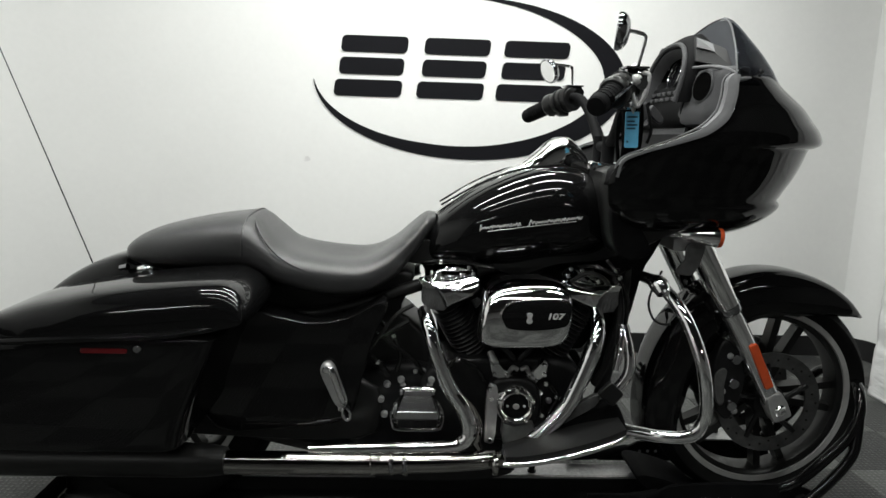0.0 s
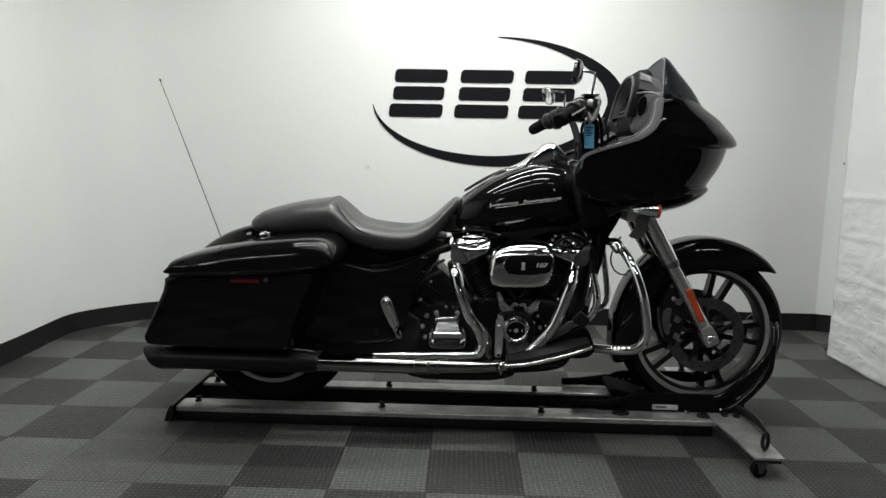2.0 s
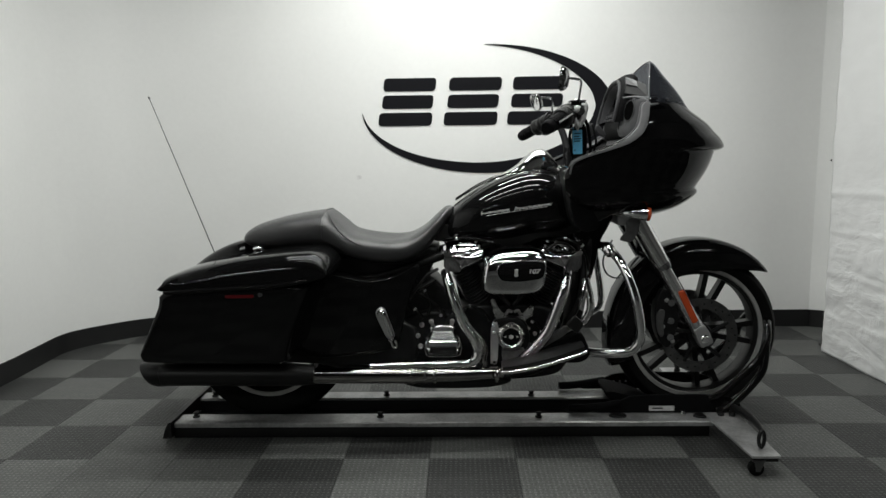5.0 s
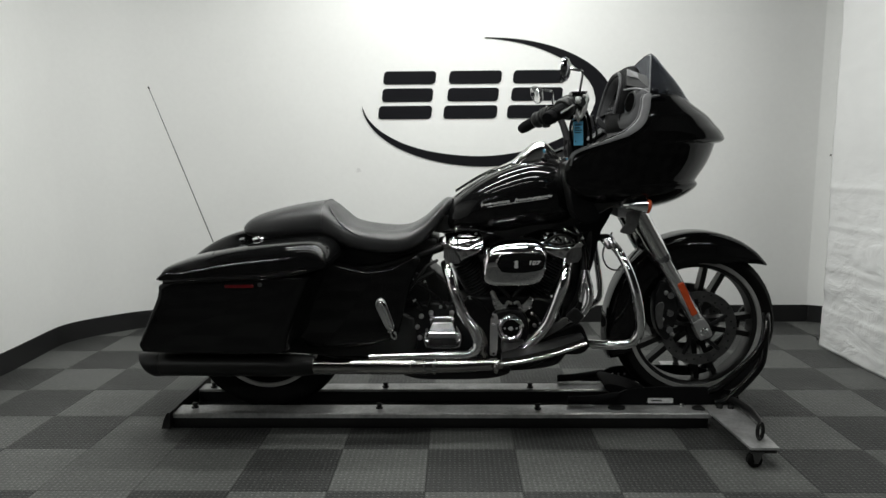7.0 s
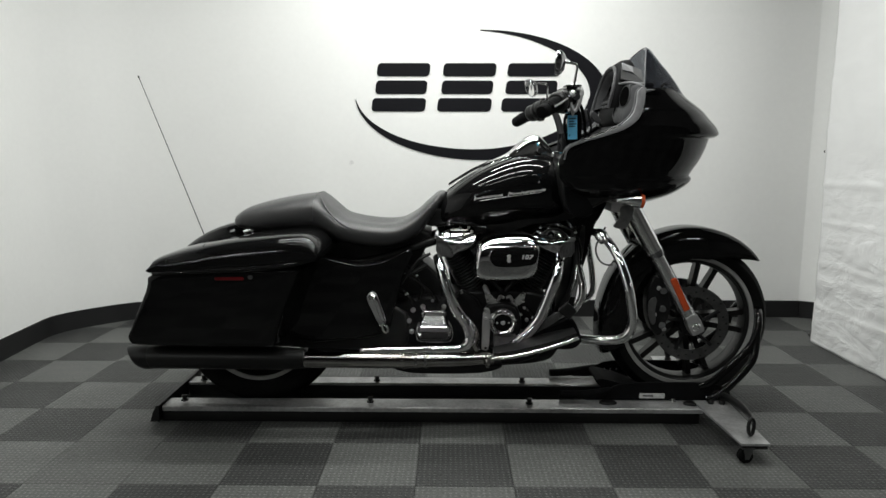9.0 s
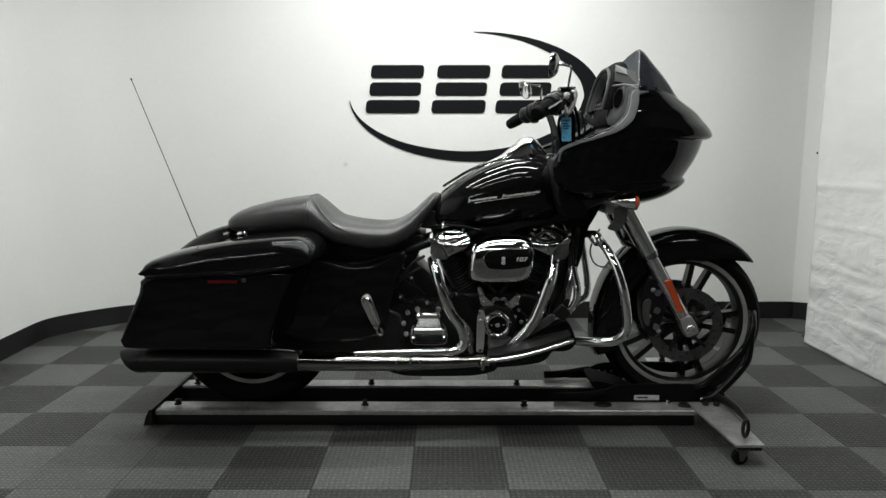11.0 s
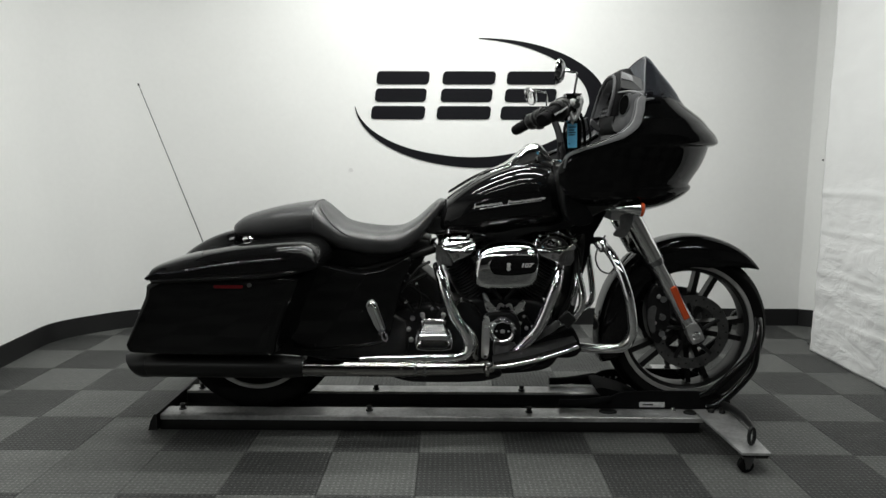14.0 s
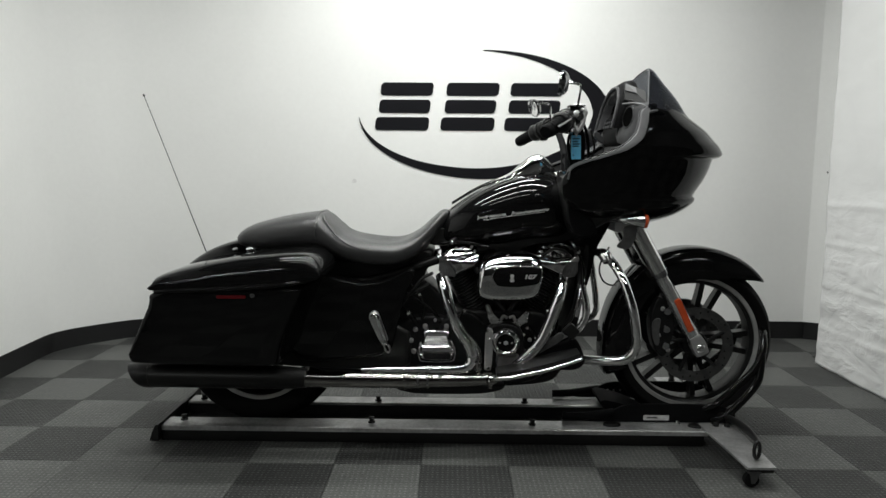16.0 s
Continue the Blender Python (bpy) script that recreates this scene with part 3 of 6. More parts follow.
tube(bm, [(-0.384, -0.105, 0.848), (-0.374, -0.132, 0.834), (-0.356, -0.158, 0.811), (-0.325, -0.176, 0.778), (-0.28, -0.186, 0.748), (-0.22, -0.193, 0.729), (-0.15, -0.190, 0.724)], [0.001, 0.003, 0.003, 0.003, 0.003, 0.0025, 0.001], 8)
part("piping", bm, M_LEATHER, seat)
# matte black disc in place of the shade inside the seat's dimple
bm = bmesh.new()
c, nn = Vector((-0.301, -0.055, 0.772)), Vector((0.68, 0, 0.73))
u = Vector((0, 1, 0))
v = nn.cross(u)
loft(bm, [[c + nn * h + (u * math.cos(a) + v * math.sin(a)) * r for a in np.linspace(0, 2 * math.pi, 20, endpoint=False)] for r, h in ((0.017, -0.008), (0.014, -0.001), (0.007, 0.001), (0.001, 0.0012))])
part("button", bm, M_MATTE, seat)

# fuel tank with chrome console
TANK = [(0.035, 0.79, 0.735, 0.05), (0.075, 0.848, 0.722, 0.10), (0.15, 0.912, 0.722, 0.140), (0.22, 0.957, 0.727, 0.160), (0.30, 0.992, 0.733, 0.174),
        (0.38, 1.012, 0.75, 0.178), (0.45, 1.008, 0.755, 0.172), (0.505, 0.987, 0.76, 0.155), (0.545, 0.955, 0.775, 0.12), (0.565, 0.91, 0.80, 0.06)]
tank = part("fuel_tank", body(TANK, 2.35, 48, 6), M_PAINT, bike, "gloss black fuel tank")
CONS = [(0.07, 0.850, 0.79, 0.012), (0.10, 0.880, 0.80, 0.022), (0.18, 0.938, 0.86, 0.034), (0.26, 0.983, 0.90, 0.045), (0.325, 1.014, 0.93, 0.053), (0.365, 1.048, 0.95, 0.060),
        (0.393, 1.073, 0.97, 0.062), (0.418, 1.084, 0.98, 0.062), (0.446, 1.082, 0.98, 0.060), (0.475, 1.056, 0.98, 0.055), (0.50, 1.020, 0.97, 0.048), (0.515, 0.99, 0.96, 0.03)]
part("console", body(CONS, 3.6, 40, 6), M_CONS, tank, "chrome tank console")
rows = [(0.10, 0.898, 0.09), (0.2, 0.958, 0.118), (0.3, 0.998, 0.128), (0.40, 1.012, 0.13), (0.47, 1.002, 0.125)]
for s in (-1, 1):
    bm = bmesh.new()
    tube(bm, [(x, s * y * 0.52, z - 0.004) for x, z, y in rows], 0.003, 6)
    part("trim_strip", bm, M_CHROME, tank)
bm = bmesh.new()
rnd = random.Random(7)
for x0, x1 in ((0.195, 0.300), (0.318, 0.455)):
    rows, x, k = [], x0, 0
    while x < x1:
        f = (x - 0.193) / 0.262
        tall = rnd.uniform(0.002, 0.006) + (0.005 if k in (0, 1) else 0)
        rows.append((x, -0.1765 - 0.004 * math.sin(f * 3.1), 0.849 + 0.034 * f + tall * (1 if k % 2 else -0.8)))
        x += rnd.uniform(0.0015, 0.0055)
        k += 1
    tube(bm, rows, 0.0014, 6, 3)
tube(bm, [(0.215, -0.1755, 0.842), (0.32, -0.180, 0.858), (0.440, -0.1775, 0.874)], 0.0009, 6)
part("script_badge", bm, M_BADGE, tank, "silver script badge, a plain ribbed strip")

# frame-mounted fairing: U-shaped shells at rising heights (z, rear x, nose x, half width)
FAIR = [(0.837, 0.66, 0.886, 0.12), (0.852, 0.625, 0.930, 0.175), (0.868, 0.585, 0.967, 0.214), (0.888, 0.537, 1.000, 0.247), (0.907, 0.512, 1.024, 0.262), (0.919, 0.500, 1.031, 0.270),
        (0.926, 0.494, 1.025, 0.273), (0.935, 0.489, 1.023, 0.277), (0.959, 0.485, 1.037, 0.285), (0.993, 0.484, 1.059, 0.291), (1.030, 0.508, 1.076, 0.296), (1.060, 0.555, 1.085, 0.299),
        (1.074, 0.590, 1.090, 0.299), (1.079, 0.602, 1.108, 0.2985), (1.085, 0.617, 1.121, 0.298), (1.093, 0.636, 1.122, 0.297), (1.114, 0.690, 1.107, 0.295), (1.136, 0.722, 1.084, 0.291),
        (1.165, 0.746, 1.055, 0.287), (1.189, 0.754, 1.022, 0.283), (1.211, 0.761, 0.988, 0.279), (1.238, 0.770, 0.952, 0.271)]


def cowl(levels, e, n=41, steps=4, back=0.02):
    bm = bmesh.new()
    rings = []
    for z, xr, xn, w in spline(levels, steps):
        ring = []
        for a in np.linspace(-math.pi / 2, math.pi / 2, n):
            c, s = math.cos(a), math.sin(a)
            x = xr + (xn - xr) * abs(c) ** (2 / e)
            ring.append((x, w * math.copysign(abs(s) ** (2 / e), s) * (1 + back * (x - xn)), z))
        rings.append(ring)
    return loft(bm, rings, closed=False)


fairing = part("fairing", cowl(FAIR, 2.05), M_PAINT, bike, "gloss black shark-nosed front fairing", 50)
md = fairing.modifiers.new("thickness", "SOLIDIFY")
md.thickness, md.offset = 0.006, 1
SHIELD = [(1.216, 0.766, 0.988, 0.282), (1.238, 0.772, 0.968, 0.273), (1.262, 0.777, 0.953, 0.260), (1.30, 0.785, 0.924, 0.230), (1.34, 0.798, 0.890, 0.182), (1.37, 0.812, 0.868, 0.135), (1.392, 0.825, 0.855, 0.085), (1.406, 0.836, 0.846, 0.03)]
shield = part("windshield", cowl(SHIELD, 1.9), M_SMOKE, fairing, "short dark smoked windshield", 60)
md = shield.modifiers.new("thickness", "SOLIDIFY")
md.thickness, md.offset = 0.004, 1
bm = bmesh.new()
EDGE = [(xr - 0.001, w + 0.001, z) for z, xr, xn, w in SHIELD]
tube(bm, [(x, -y, z) for x, y, z in EDGE] + [(x, y, z) for x, y, z in reversed(EDGE)], 0.0024, 8, 3)
part("shield_edge", bm, M_DASH, shield, "pale polished edge")
# gasket line in pale grey, painting the highlight along the shield's base
bm = bmesh.new()
GASKET = [(0.770, 0.279, 1.226), (0.80, 0.271, 1.232), (0.86, 0.232, 1.236), (0.93, 0.145, 1.230), (0.978, 0.0, 1.217)]
tube(bm, [(x, -y, z) for x, y, z in GASKET] + [(x, y, z) for x, y, z in reversed(GASKET[:-1])], 0.0055, 8)
part("gasket_highlight", bm, M_DASH, fairing)
for x, y, z in ((0.842, -0.228, 1.250), (0.842, 0.242, 1.250)):
    bm = bmesh.new()
    bolt(bm, x, y - 0.018 if y < 0 else y, z, 0.006, 0.01)
    part("shield_bolt", bm, M_SATIN, fairing)
# grey edge strip along the fairing's rear rim, both sides
RIM = [(0.500, 0.290, 0.995), (0.512, 0.294, 1.034), (0.561, 0.299, 1.057), (0.618, 0.300, 1.074), (0.660, 0.300, 1.087), (0.705, 0.299, 1.104), (0.748, 0.294, 1.138), (0.765, 0.288, 1.184), (0.770, 0.281, 1.222), (0.774, 0.276, 1.240)]
for s in (-1, 1):
    bm, bead = bmesh.new(), []
    rings = []
    path = spline(RIM, 6)
    for i, (x, y, z) in enumerate(path):
        d = path[min(i + 1, len(path) - 1)] - path[max(i - 1, 0)]
        d = d / math.hypot(d[0], d[2])
        f = i / (len(path) - 1)
        wi = 0.003 + 0.019 * min(1.0, max(0.0, (f - 0.22) / 0.42)) ** 1.3 * min(1.0, max(0.0, (1.02 - f) / 0.14)) ** 0.5
        nx, nz = -d[2], d[0]
        rings.append([(x + nx * a * wi - 0.004 * nx * (a == 0), s * (y + 0.0065 - b * wi - c), z + nz * a * wi - 0.004 * nz * (a == 0)) for a, b, c in ((0, 0, 0.004), (0.0, 0, 0.0005), (0.06, 0.01, 0), (0.5, 0.16, 0), (0.9, 0.30, 0), (0.94, 0.33, 0.002), (0.95, 0.40, 0.016), (0.4, 0.3, 0.026))])
        bead.append((x + nx * (wi + 0.002), s * (y - 0.008 - 0.6 * wi), z + nz * (wi + 0.002)))
    loft(bm, rings)
    trim = part("edge_trim", bm, M_GREYTRIM, fairing, "silver-grey fairing edge trim", 50)
    bm = bmesh.new()
    tube(bm, bead, 0.0022, 8, 1)
    part("trim_bead", bm, M_GREYTRIM, trim, "pale inner bead")

# inner fairing: floor of the cockpit, two speaker pods, the gauge hood
bm = bmesh.new()
rings = []
for x, y, z in spline(RIM, 4):
    rings.append([(x + 0.006, yy * (y - 0.008), z - 0.012 - 0.04 * (1 - abs(yy)) * (x < 0.7)) for yy in np.linspace(-1, 1, 9)])
loft(bm, rings, closed=False)
inner = part("inner_fairing", bm, M_MATTE, fairing, "black inner fairing floor", 50)
md = inner.modifiers.new("thickness", "SOLIDIFY")
md.thickness = 0.004
POD = [(0.706, 1.125), (0.716, 1.20), (0.724, 1.245), (0.742, 1.262), (0.785, 1.258), (0.79, 1.20), (0.785, 1.125)]
for s in (-1, 1):
    bm = bmesh.new()
    o = np.array(spline(POD, 4, True))
    loft(bm, [[(min(x + dx, 0.806), s * y, 1.2 + (z - 1.2) * k) for x, z in o] for y, dx, k in ((0.115, 0.0, 0.8), (0.125, 0.002, 0.96), (0.15, 0.006, 1.0), (0.22, 0.014, 1.0), (0.25, 0.022, 0.98), (0.264, 0.036, 0.90))])
    p = part("speaker_pod", bm, M_INNER, fairing, "grey speaker pod")
    o = Vector((0.7275, s * 0.195, 1.216))
    nn = Vector((-0.97, s * 0.20, 0.14)).normalized()
    v = Vector((0.16, 0, 0.98))
    v = (v - nn * v.dot(nn)).normalized()
    u = v.cross(nn)
    bm = bmesh.new()
    loft(bm, [[o + nn * h + (u * math.cos(a) + v * math.sin(a)) * r for a in np.linspace(0, 2 * math.pi, 32, endpoint=False)] for r, h in ((0.041, -0.016), (0.041, 0.001), (0.039, 0.003), (0.035, 0.003), (0.033, -0.002))], cap=False)
    part("speaker_ring", bm, M_INNER, p, "grey speaker ring")
    bm = bmesh.new()
    loft(bm, [[o + nn * h + (u * math.cos(a) + v * math.sin(a)) * r for a in np.linspace(0, 2 * math.pi, 32, endpoint=False)] for r, h in ((0.0350, -0.014), (0.0345, 0.0045), (0.026, 0.0035), (0.012, 0.003), (0.001, 0.0035))])
    part("speaker", bm, M_HOLE, p, "round black speaker")
    # ridge where the pod meets the hood of the fairing
    bm = bmesh.new()
    tube(bm, [(0.712, s * 0.160, 1.264), (0.735, s * 0.210, 1.263), (0.755, s * 0.245, 1.256), (0.772, s * 0.268, 1.244)], [0.003, 0.0045, 0.005, 0.004], 8)
    part("ridge", bm, M_GREYTRIM, p, "pale moulded ridge")

# instrument hood: an open arch round a sunken gauge panel
def arch(xo, hw, z0, z1, e=2.6, n=33):
    out = []
    for a in np.linspace(0, math.pi, n):
        c, sn = math.cos(a), math.sin(a)
        z = z0 + (z1 - z0) * abs(sn) ** (2 / e)
        out.append((xo + 0.24 * (z - z0), hw * math.copysign(abs(c) ** (2 / e), c), z))
    return out


bm = bmesh.new()
loft(bm, [arch(0.752, 0.124, 1.19, 1.335), arch(0.748, 0.142, 1.19, 1.356), arch(0.730, 0.149, 1.185, 1.366), arch(0.708, 0.149, 1.18, 1.362), arch(0.690, 0.147, 1.18, 1.350), arch(0.683, 0.140, 1.18, 1.335), arch(0.690, 0.132, 1.185, 1.324), arch(0.722, 0.124, 1.195, 1.312)], cap=False, closed=False)
hood_ob = part("gauge_hood", bm, M_MATTE, fairing, "dark arched instrument hood", 60)
# grey bezel; its paler tone also paints the hood's lit inner wall
bm = bmesh.new()
loft(bm, [arch(0.686, 0.1335, 1.185, 1.326), arch(0.694, 0.1285, 1.187, 1.319), arch(0.712, 0.1225, 1.195, 1.310), arch(0.721, 0.119, 1.197, 1.305)], cap=False, closed=False)
part("hood_liner", bm, M_INNER, hood_ob, "grey inner bezel", 60)
bm = bmesh.new()
tube(bm, [(x - 0.001, y, z) for x, y, z in arch(0.682, 0.141, 1.18, 1.337)], 0.0065, 8, 1)
part("hood_rim", bm, M_INNER, hood_ob, "grey hood rim")
bm = bmesh.new()
loft(bm, [arch(0.716, 0.128, 1.10, 1.316), arch(0.724, 0.128, 1.10, 1.316)])
panel = part("gauge_panel", bm, M_INNER, hood_ob, "grey gauge panel", 60)
for yy, zz, rr in ((-0.055, 1.262, 0.040), (0.055, 1.262, 0.040), (-0.098, 1.282, 0.014), (0.098, 1.282, 0.014), (0.0, 1.290, 0.012)):
    o = Vector((0.716 + (zz - 1.10) * 0.24, yy, zz))
    u, v, nn = Vector((0, 1, 0)), Vector((0.234, 0, 0.972)), Vector((-0.972, 0, 0.234))
    b2 = bmesh.new()
    loft(b2, [[o + nn * h + (u * math.cos(a) + v * math.sin(a)) * r for a in np.linspace(0, 2 * math.pi, 28, endpoint=False)] for r, h in ((rr, -0.004), (rr, 0.006), (rr * 0.93, 0.008), (rr * 0.88, 0.004), (0.002, 0.004))])
    g = part("gauge", b2, M_GLASSY, panel, "round dark gauge")
    b2 = bmesh.new()
    tube(b2, [o + nn * 0.0075 + (u * math.cos(a) + v * math.sin(a)) * rr * 0.965 for a in np.linspace(0, 2 * math.pi, 29)], 0.0022, 6, 1)
    part("gauge_bezel", b2, M_CHROME, g, "bright gauge bezel")
for s in (-1, 1):
    bm = bmesh.new()
    loft(bm, [[(0.730, s * (0.120 + d), 1.344), (0.790, s * (0.165 + d), 1.312), (0.788, s * (0.215 + d), 1.262), (0.722, s * (0.150 + d), 1.282)] for d in (0.0, -0.012)])
    side = part("dash_side", bm, M_DARKDASH, hood_ob, "dark dash side panel", 30)
    # pale quad added on the dash side, behind the tinted shield
    bm = bmesh.new()
    loft(bm, [[(0.729, s * (0.127 + d), 1.341), (0.760, s * (0.150 + d), 1.325), (0.759, s * (0.170 + d), 1.303), (0.726, s * (0.140 + d), 1.316)] for d in (0.003, -0.004)])
    part("pale_quad", bm, M_DASH, side, "pale grey quad on the dash side", 30)
bm = bmesh.new()
slab(bm, [(0.715, 1.12), (0.704, 1.14), (0.706, 1.178), (0.720, 1.226), (0.738, 1.226), (0.75, 1.10)], -0.125, 0.125, 0.006, 2)
sh = part("radio_panel", bm, M_MATTE, hood_ob, "grey control panel under the gauges")
for k in range(6):
    for j in range(2):
        bm = bmesh.new()
        z = 1.194 + 0.016 * j
        x = 0.7085 + (z - 1.194) * 0.30
        box(bm, x - 0.004, x + 0.006, -0.10 + 0.040 * k - 0.013, -0.10 + 0.040 * k + 0.013, z - 0.005, z + 0.005, 0.002)
        part("switch", bm, M_INNER, sh)

# small pieces on the cockpit floor: two moulded pockets and a cable
for pts, y in ((((0.572, 1.158), (0.603, 1.176), (0.612, 1.138), (0.588, 1.125)), -0.160), (((0.624, 1.171), (0.654, 1.138), (0.646, 1.124), (0.617, 1.148)), -0.150)):
    bm = bmesh.new()
    slab(bm, smooth_outline(pts, 2), y + 0.02, y, 0.005, 2)
    part("cockpit_pocket", bm, M_INNER, fairing, "moulded grey pocket")
bm = bmesh.new()
tube(bm, [(0.600, -0.172, 1.170), (0.606, -0.180, 1.140), (0.612, -0.182, 1.108), (0.606, -0.175, 1.075)], 0.004, 8)
part("cockpit_cable", bm, M_MATTE, fairing)

# turn signals on the fork clamp
for s in (-1, 1):
    bm = bmesh.new()
    tube(bm, [(0.675, s * 0.13, 0.846), (0.705, s * 0.17, 0.848), (0.735, s * 0.192, 0.848), (0.77, s * 0.200, 0.846), (0.797, s * 0.203, 0.844)], [0.008, 0.010, 0.017, 0.023, 0.025], 16)
    sig = part("turn_signal", bm, M_CHROME, bike, "chrome bullet turn signal")
    bm = bmesh.new()
    tube(bm, [(0.797, s * 0.203, 0.844), (0.808, s * 0.204, 0.8435), (0.814, s * 0.205, 0.843)], [0.0255, 0.023, 0.008], 16)
    part("lens", bm, M_ORANGE, sig, "orange lens")

# fork
for s in (-1, 1):
    y = s * 0.128
    bm = bmesh.new()
    tube(bm, [(0.735, y, 0.90), (0.785, y, 0.812), (0.835, y, 0.724), (0.884, y, 0.640)], [0.030, 0.034, 0.034, 0.033], 20, 3)
    leg = part("fork_leg", bm, M_FORK, bike, "satin silver fork cover over a polished slider")
    bm = bmesh.new()
    tube(bm, [(0.878, y, 0.648), (0.93, y, 0.560), (0.985, y, 0.463), (1.035, y, 0.375), (1.047, y, 0.352)], [0.027, 0.027, 0.026, 0.025, 0.02], 20, 3)
    part("slider", bm, M_SLIDER, leg, "polished aluminium slider")
    bm = bmesh.new()
    tube(bm, [(0.878, y, 0.650), (0.886, y, 0.637), (0.890, y, 0.629)], [0.0345, 0.0345, 0.029], 20, 1)
    part("collar", bm, M_DCHROME, leg, "dark chrome fork collar")
    bm = bmesh.new()
    lathe_y(bm, 1.045, 0.36, [(0.002, y + s * 0.034), (0.012, y + s * 0.034), (0.014, y + s * 0.030), (0.024, y + s * 0.024), (0.026, y)], 20)
    part("axle_nut", bm, M_CHROME, leg)
    bm = bmesh.new()
    d = Vector((0.0615, 0, -0.1255)).normalized()
    t = Vector((d.z, 0, -d.x))
    o = [Vector((1.043, 0, 0.362)) + d * a + t * c for a, c in ((-0.045, -0.022), (0.018, -0.026), (0.030, -0.018), (0.030, 0.018), (0.018, 0.026), (-0.045, 0.022))]
    slab(bm, smooth_outline([(p.x, p.z) for p in o], 2), y - s * 0.02, y + s * 0.028, 0.005, 2)
    part("axle_clamp", bm, M_ALU, leg, "cast axle clamp")
    bm = bmesh.new()
    d = Vector((0.0615, 0, -0.1255)).normalized()
    t = Vector((d.z, 0, -d.x))
    c0 = Vector((0.945, 0, 0.549))
    o = [c0 + d * u + t * v for u, v in ((0.0, -0.009), (0.004, -0.012), (0.132, -0.012), (0.136, -0.009), (0.136, 0.009), (0.132, 0.012), (0.004, 0.012), (0.0, 0.009))]
    slab(bm, [(p.x, p.z) for p in o], y + s * 0.022, y + s * 0.033, 0.003, 2)
    part("reflector", bm, M_ORANGE, leg, "long orange side reflector")
    # brake caliper behind the leg
    bm = bmesh.new()
    cal = [(0.880, 0.540), (0.905, 0.545), (0.940, 0.505), (0.955, 0.43), (0.938, 0.36), (0.918, 0.318), (0.890, 0.335), (0.868, 0.39), (0.862, 0.468)]
    slab(bm, spline(cal, 3, True), s * 0.060, s * 0.120, 0.008)
    cal_ob = part("caliper", bm, M_DARKMETAL, leg, "black four-piston brake caliper")
    bm = bmesh.new()
    slab(bm, smooth_outline([(0.868, 0.455), (0.885, 0.470), (0.898, 0.462), (0.893, 0.42), (0.897, 0.375), (0.886, 0.362), (0.872, 0.385), (0.866, 0.42)], 2), s * 0.118, s * 0.128, 0.003, 2)
    part("caliper_face", bm, M_HEAD, cal_ob, "grey machined caliper face")
    for zz in (0.495, 0.425, 0.36):
        bm = bmesh.new()
        lathe_y(bm, 0.922, zz, [(0.001, s * 0.127), (0.013, s * 0.127), (0.016, s * 0.123), (0.017, s * 0.115)], 16)
        part("piston_cap", bm, M_DCHROME, cal_ob)
    for xx, zz in ((0.905, 0.505), (0.893, 0.402), (0.932, 0.345)):
        b2 = bmesh.new()
        bolt(b2, xx, -0.120 if s < 0 else 0.126, zz, 0.009, 0.006)
        part("caliper_bolt", b2, M_ALU, leg)
bm = bmesh.new()
box(bm, 0.70, 0.79, -0.165, 0.165, 0.80, 0.835, 0.008)
clamp = part("lower_clamp", bm, M_ALU, bike, "polished fork clamp")
bm = bmesh.new()
slab(bm, smooth_outline([(0.735, 0.822), (0.779, 0.822), (0.776, 0.785), (0.762, 0.750), (0.742, 0.738), (0.710, 0.746), (0.716, 0.762), (0.730, 0.780)]), -0.168, -0.176, 0.003, 2)
part("cover_plate", bm, M_HEAD, clamp, "satin grey metal cover plate")
bm = bmesh.new()
tube(bm, [(0.885, -0.1, 0.70), (0.90, -0.112, 0.57), (0.93, -0.118, 0.50)], 0.004, 8)
part("brake_hose", bm, M_SATIN, bike)
bm = bmesh.new()
tube(bm, [(0.690, -0.13, 0.74), (0.664, -0.15, 0.705), (0.650, -0.16, 0.66), (0.664, -0.16, 0.62), (0.690, -0.155, 0.602), (0.718, -0.15, 0.60)], 0.0032, 8)
part("brake_hose", bm, M_SATIN, bike)

# steering head and frame down tubes
bm = bmesh.new()
tube(bm, [(0.60, 0, 1.02), (0.66, 0, 0.93), (0.72, 0, 0.82)], 0.04, 16)
part("steering_head", bm, M_SATIN, bike)
bm = bmesh.new()
for s in (-1, 1):
    tube(bm, [(0.64, s * 0.04, 0.90), (0.615, s * 0.07, 0.72), (0.575, s * 0.085, 0.45), (0.52, s * 0.09, 0.27), (0.40, s * 0.10, 0.215), (-0.1, s * 0.11, 0.21), (-0.45, s * 0.11, 0.28)], 0.018, 12)
    tube(bm, [(0.62, s * 0.03, 0.86), (0.40, s * 0.05, 0.77), (0.1, s * 0.10, 0.70), (-0.25, s * 0.12, 0.60), (-0.6, s * 0.14, 0.62)], 0.017, 12)
part("frame", bm, M_SATIN, bike, "black tubular frame")
bm = bmesh.new()
slab(bm, smooth_outline([(0.50, 1.0), (0.60, 1.0), (0.70, 0.92), (0.715, 0.86), (0.66, 0.83), (0.60, 0.80), (0.545, 0.795), (0.51, 0.86)]), -0.20, 0.20, 0.04)
neck = part("neck_cover", bm, M_SATIN, bike, "black plastic neck cover")
bm = bmesh.new()
slab(bm, smooth_outline([(0.56, 0.86), (0.70, 0.86), (0.690, 0.800), (0.664, 0.755), (0.648, 0.700), (0.632, 0.619), (0.612, 0.553), (0.594, 0.463), (0.572, 0.40), (0.540, 0.40), (0.556, 0.48), (0.572, 0.56), (0.578, 0.66), (0.565, 0.76)], 2), -0.085, 0.085, 0.012, 3)
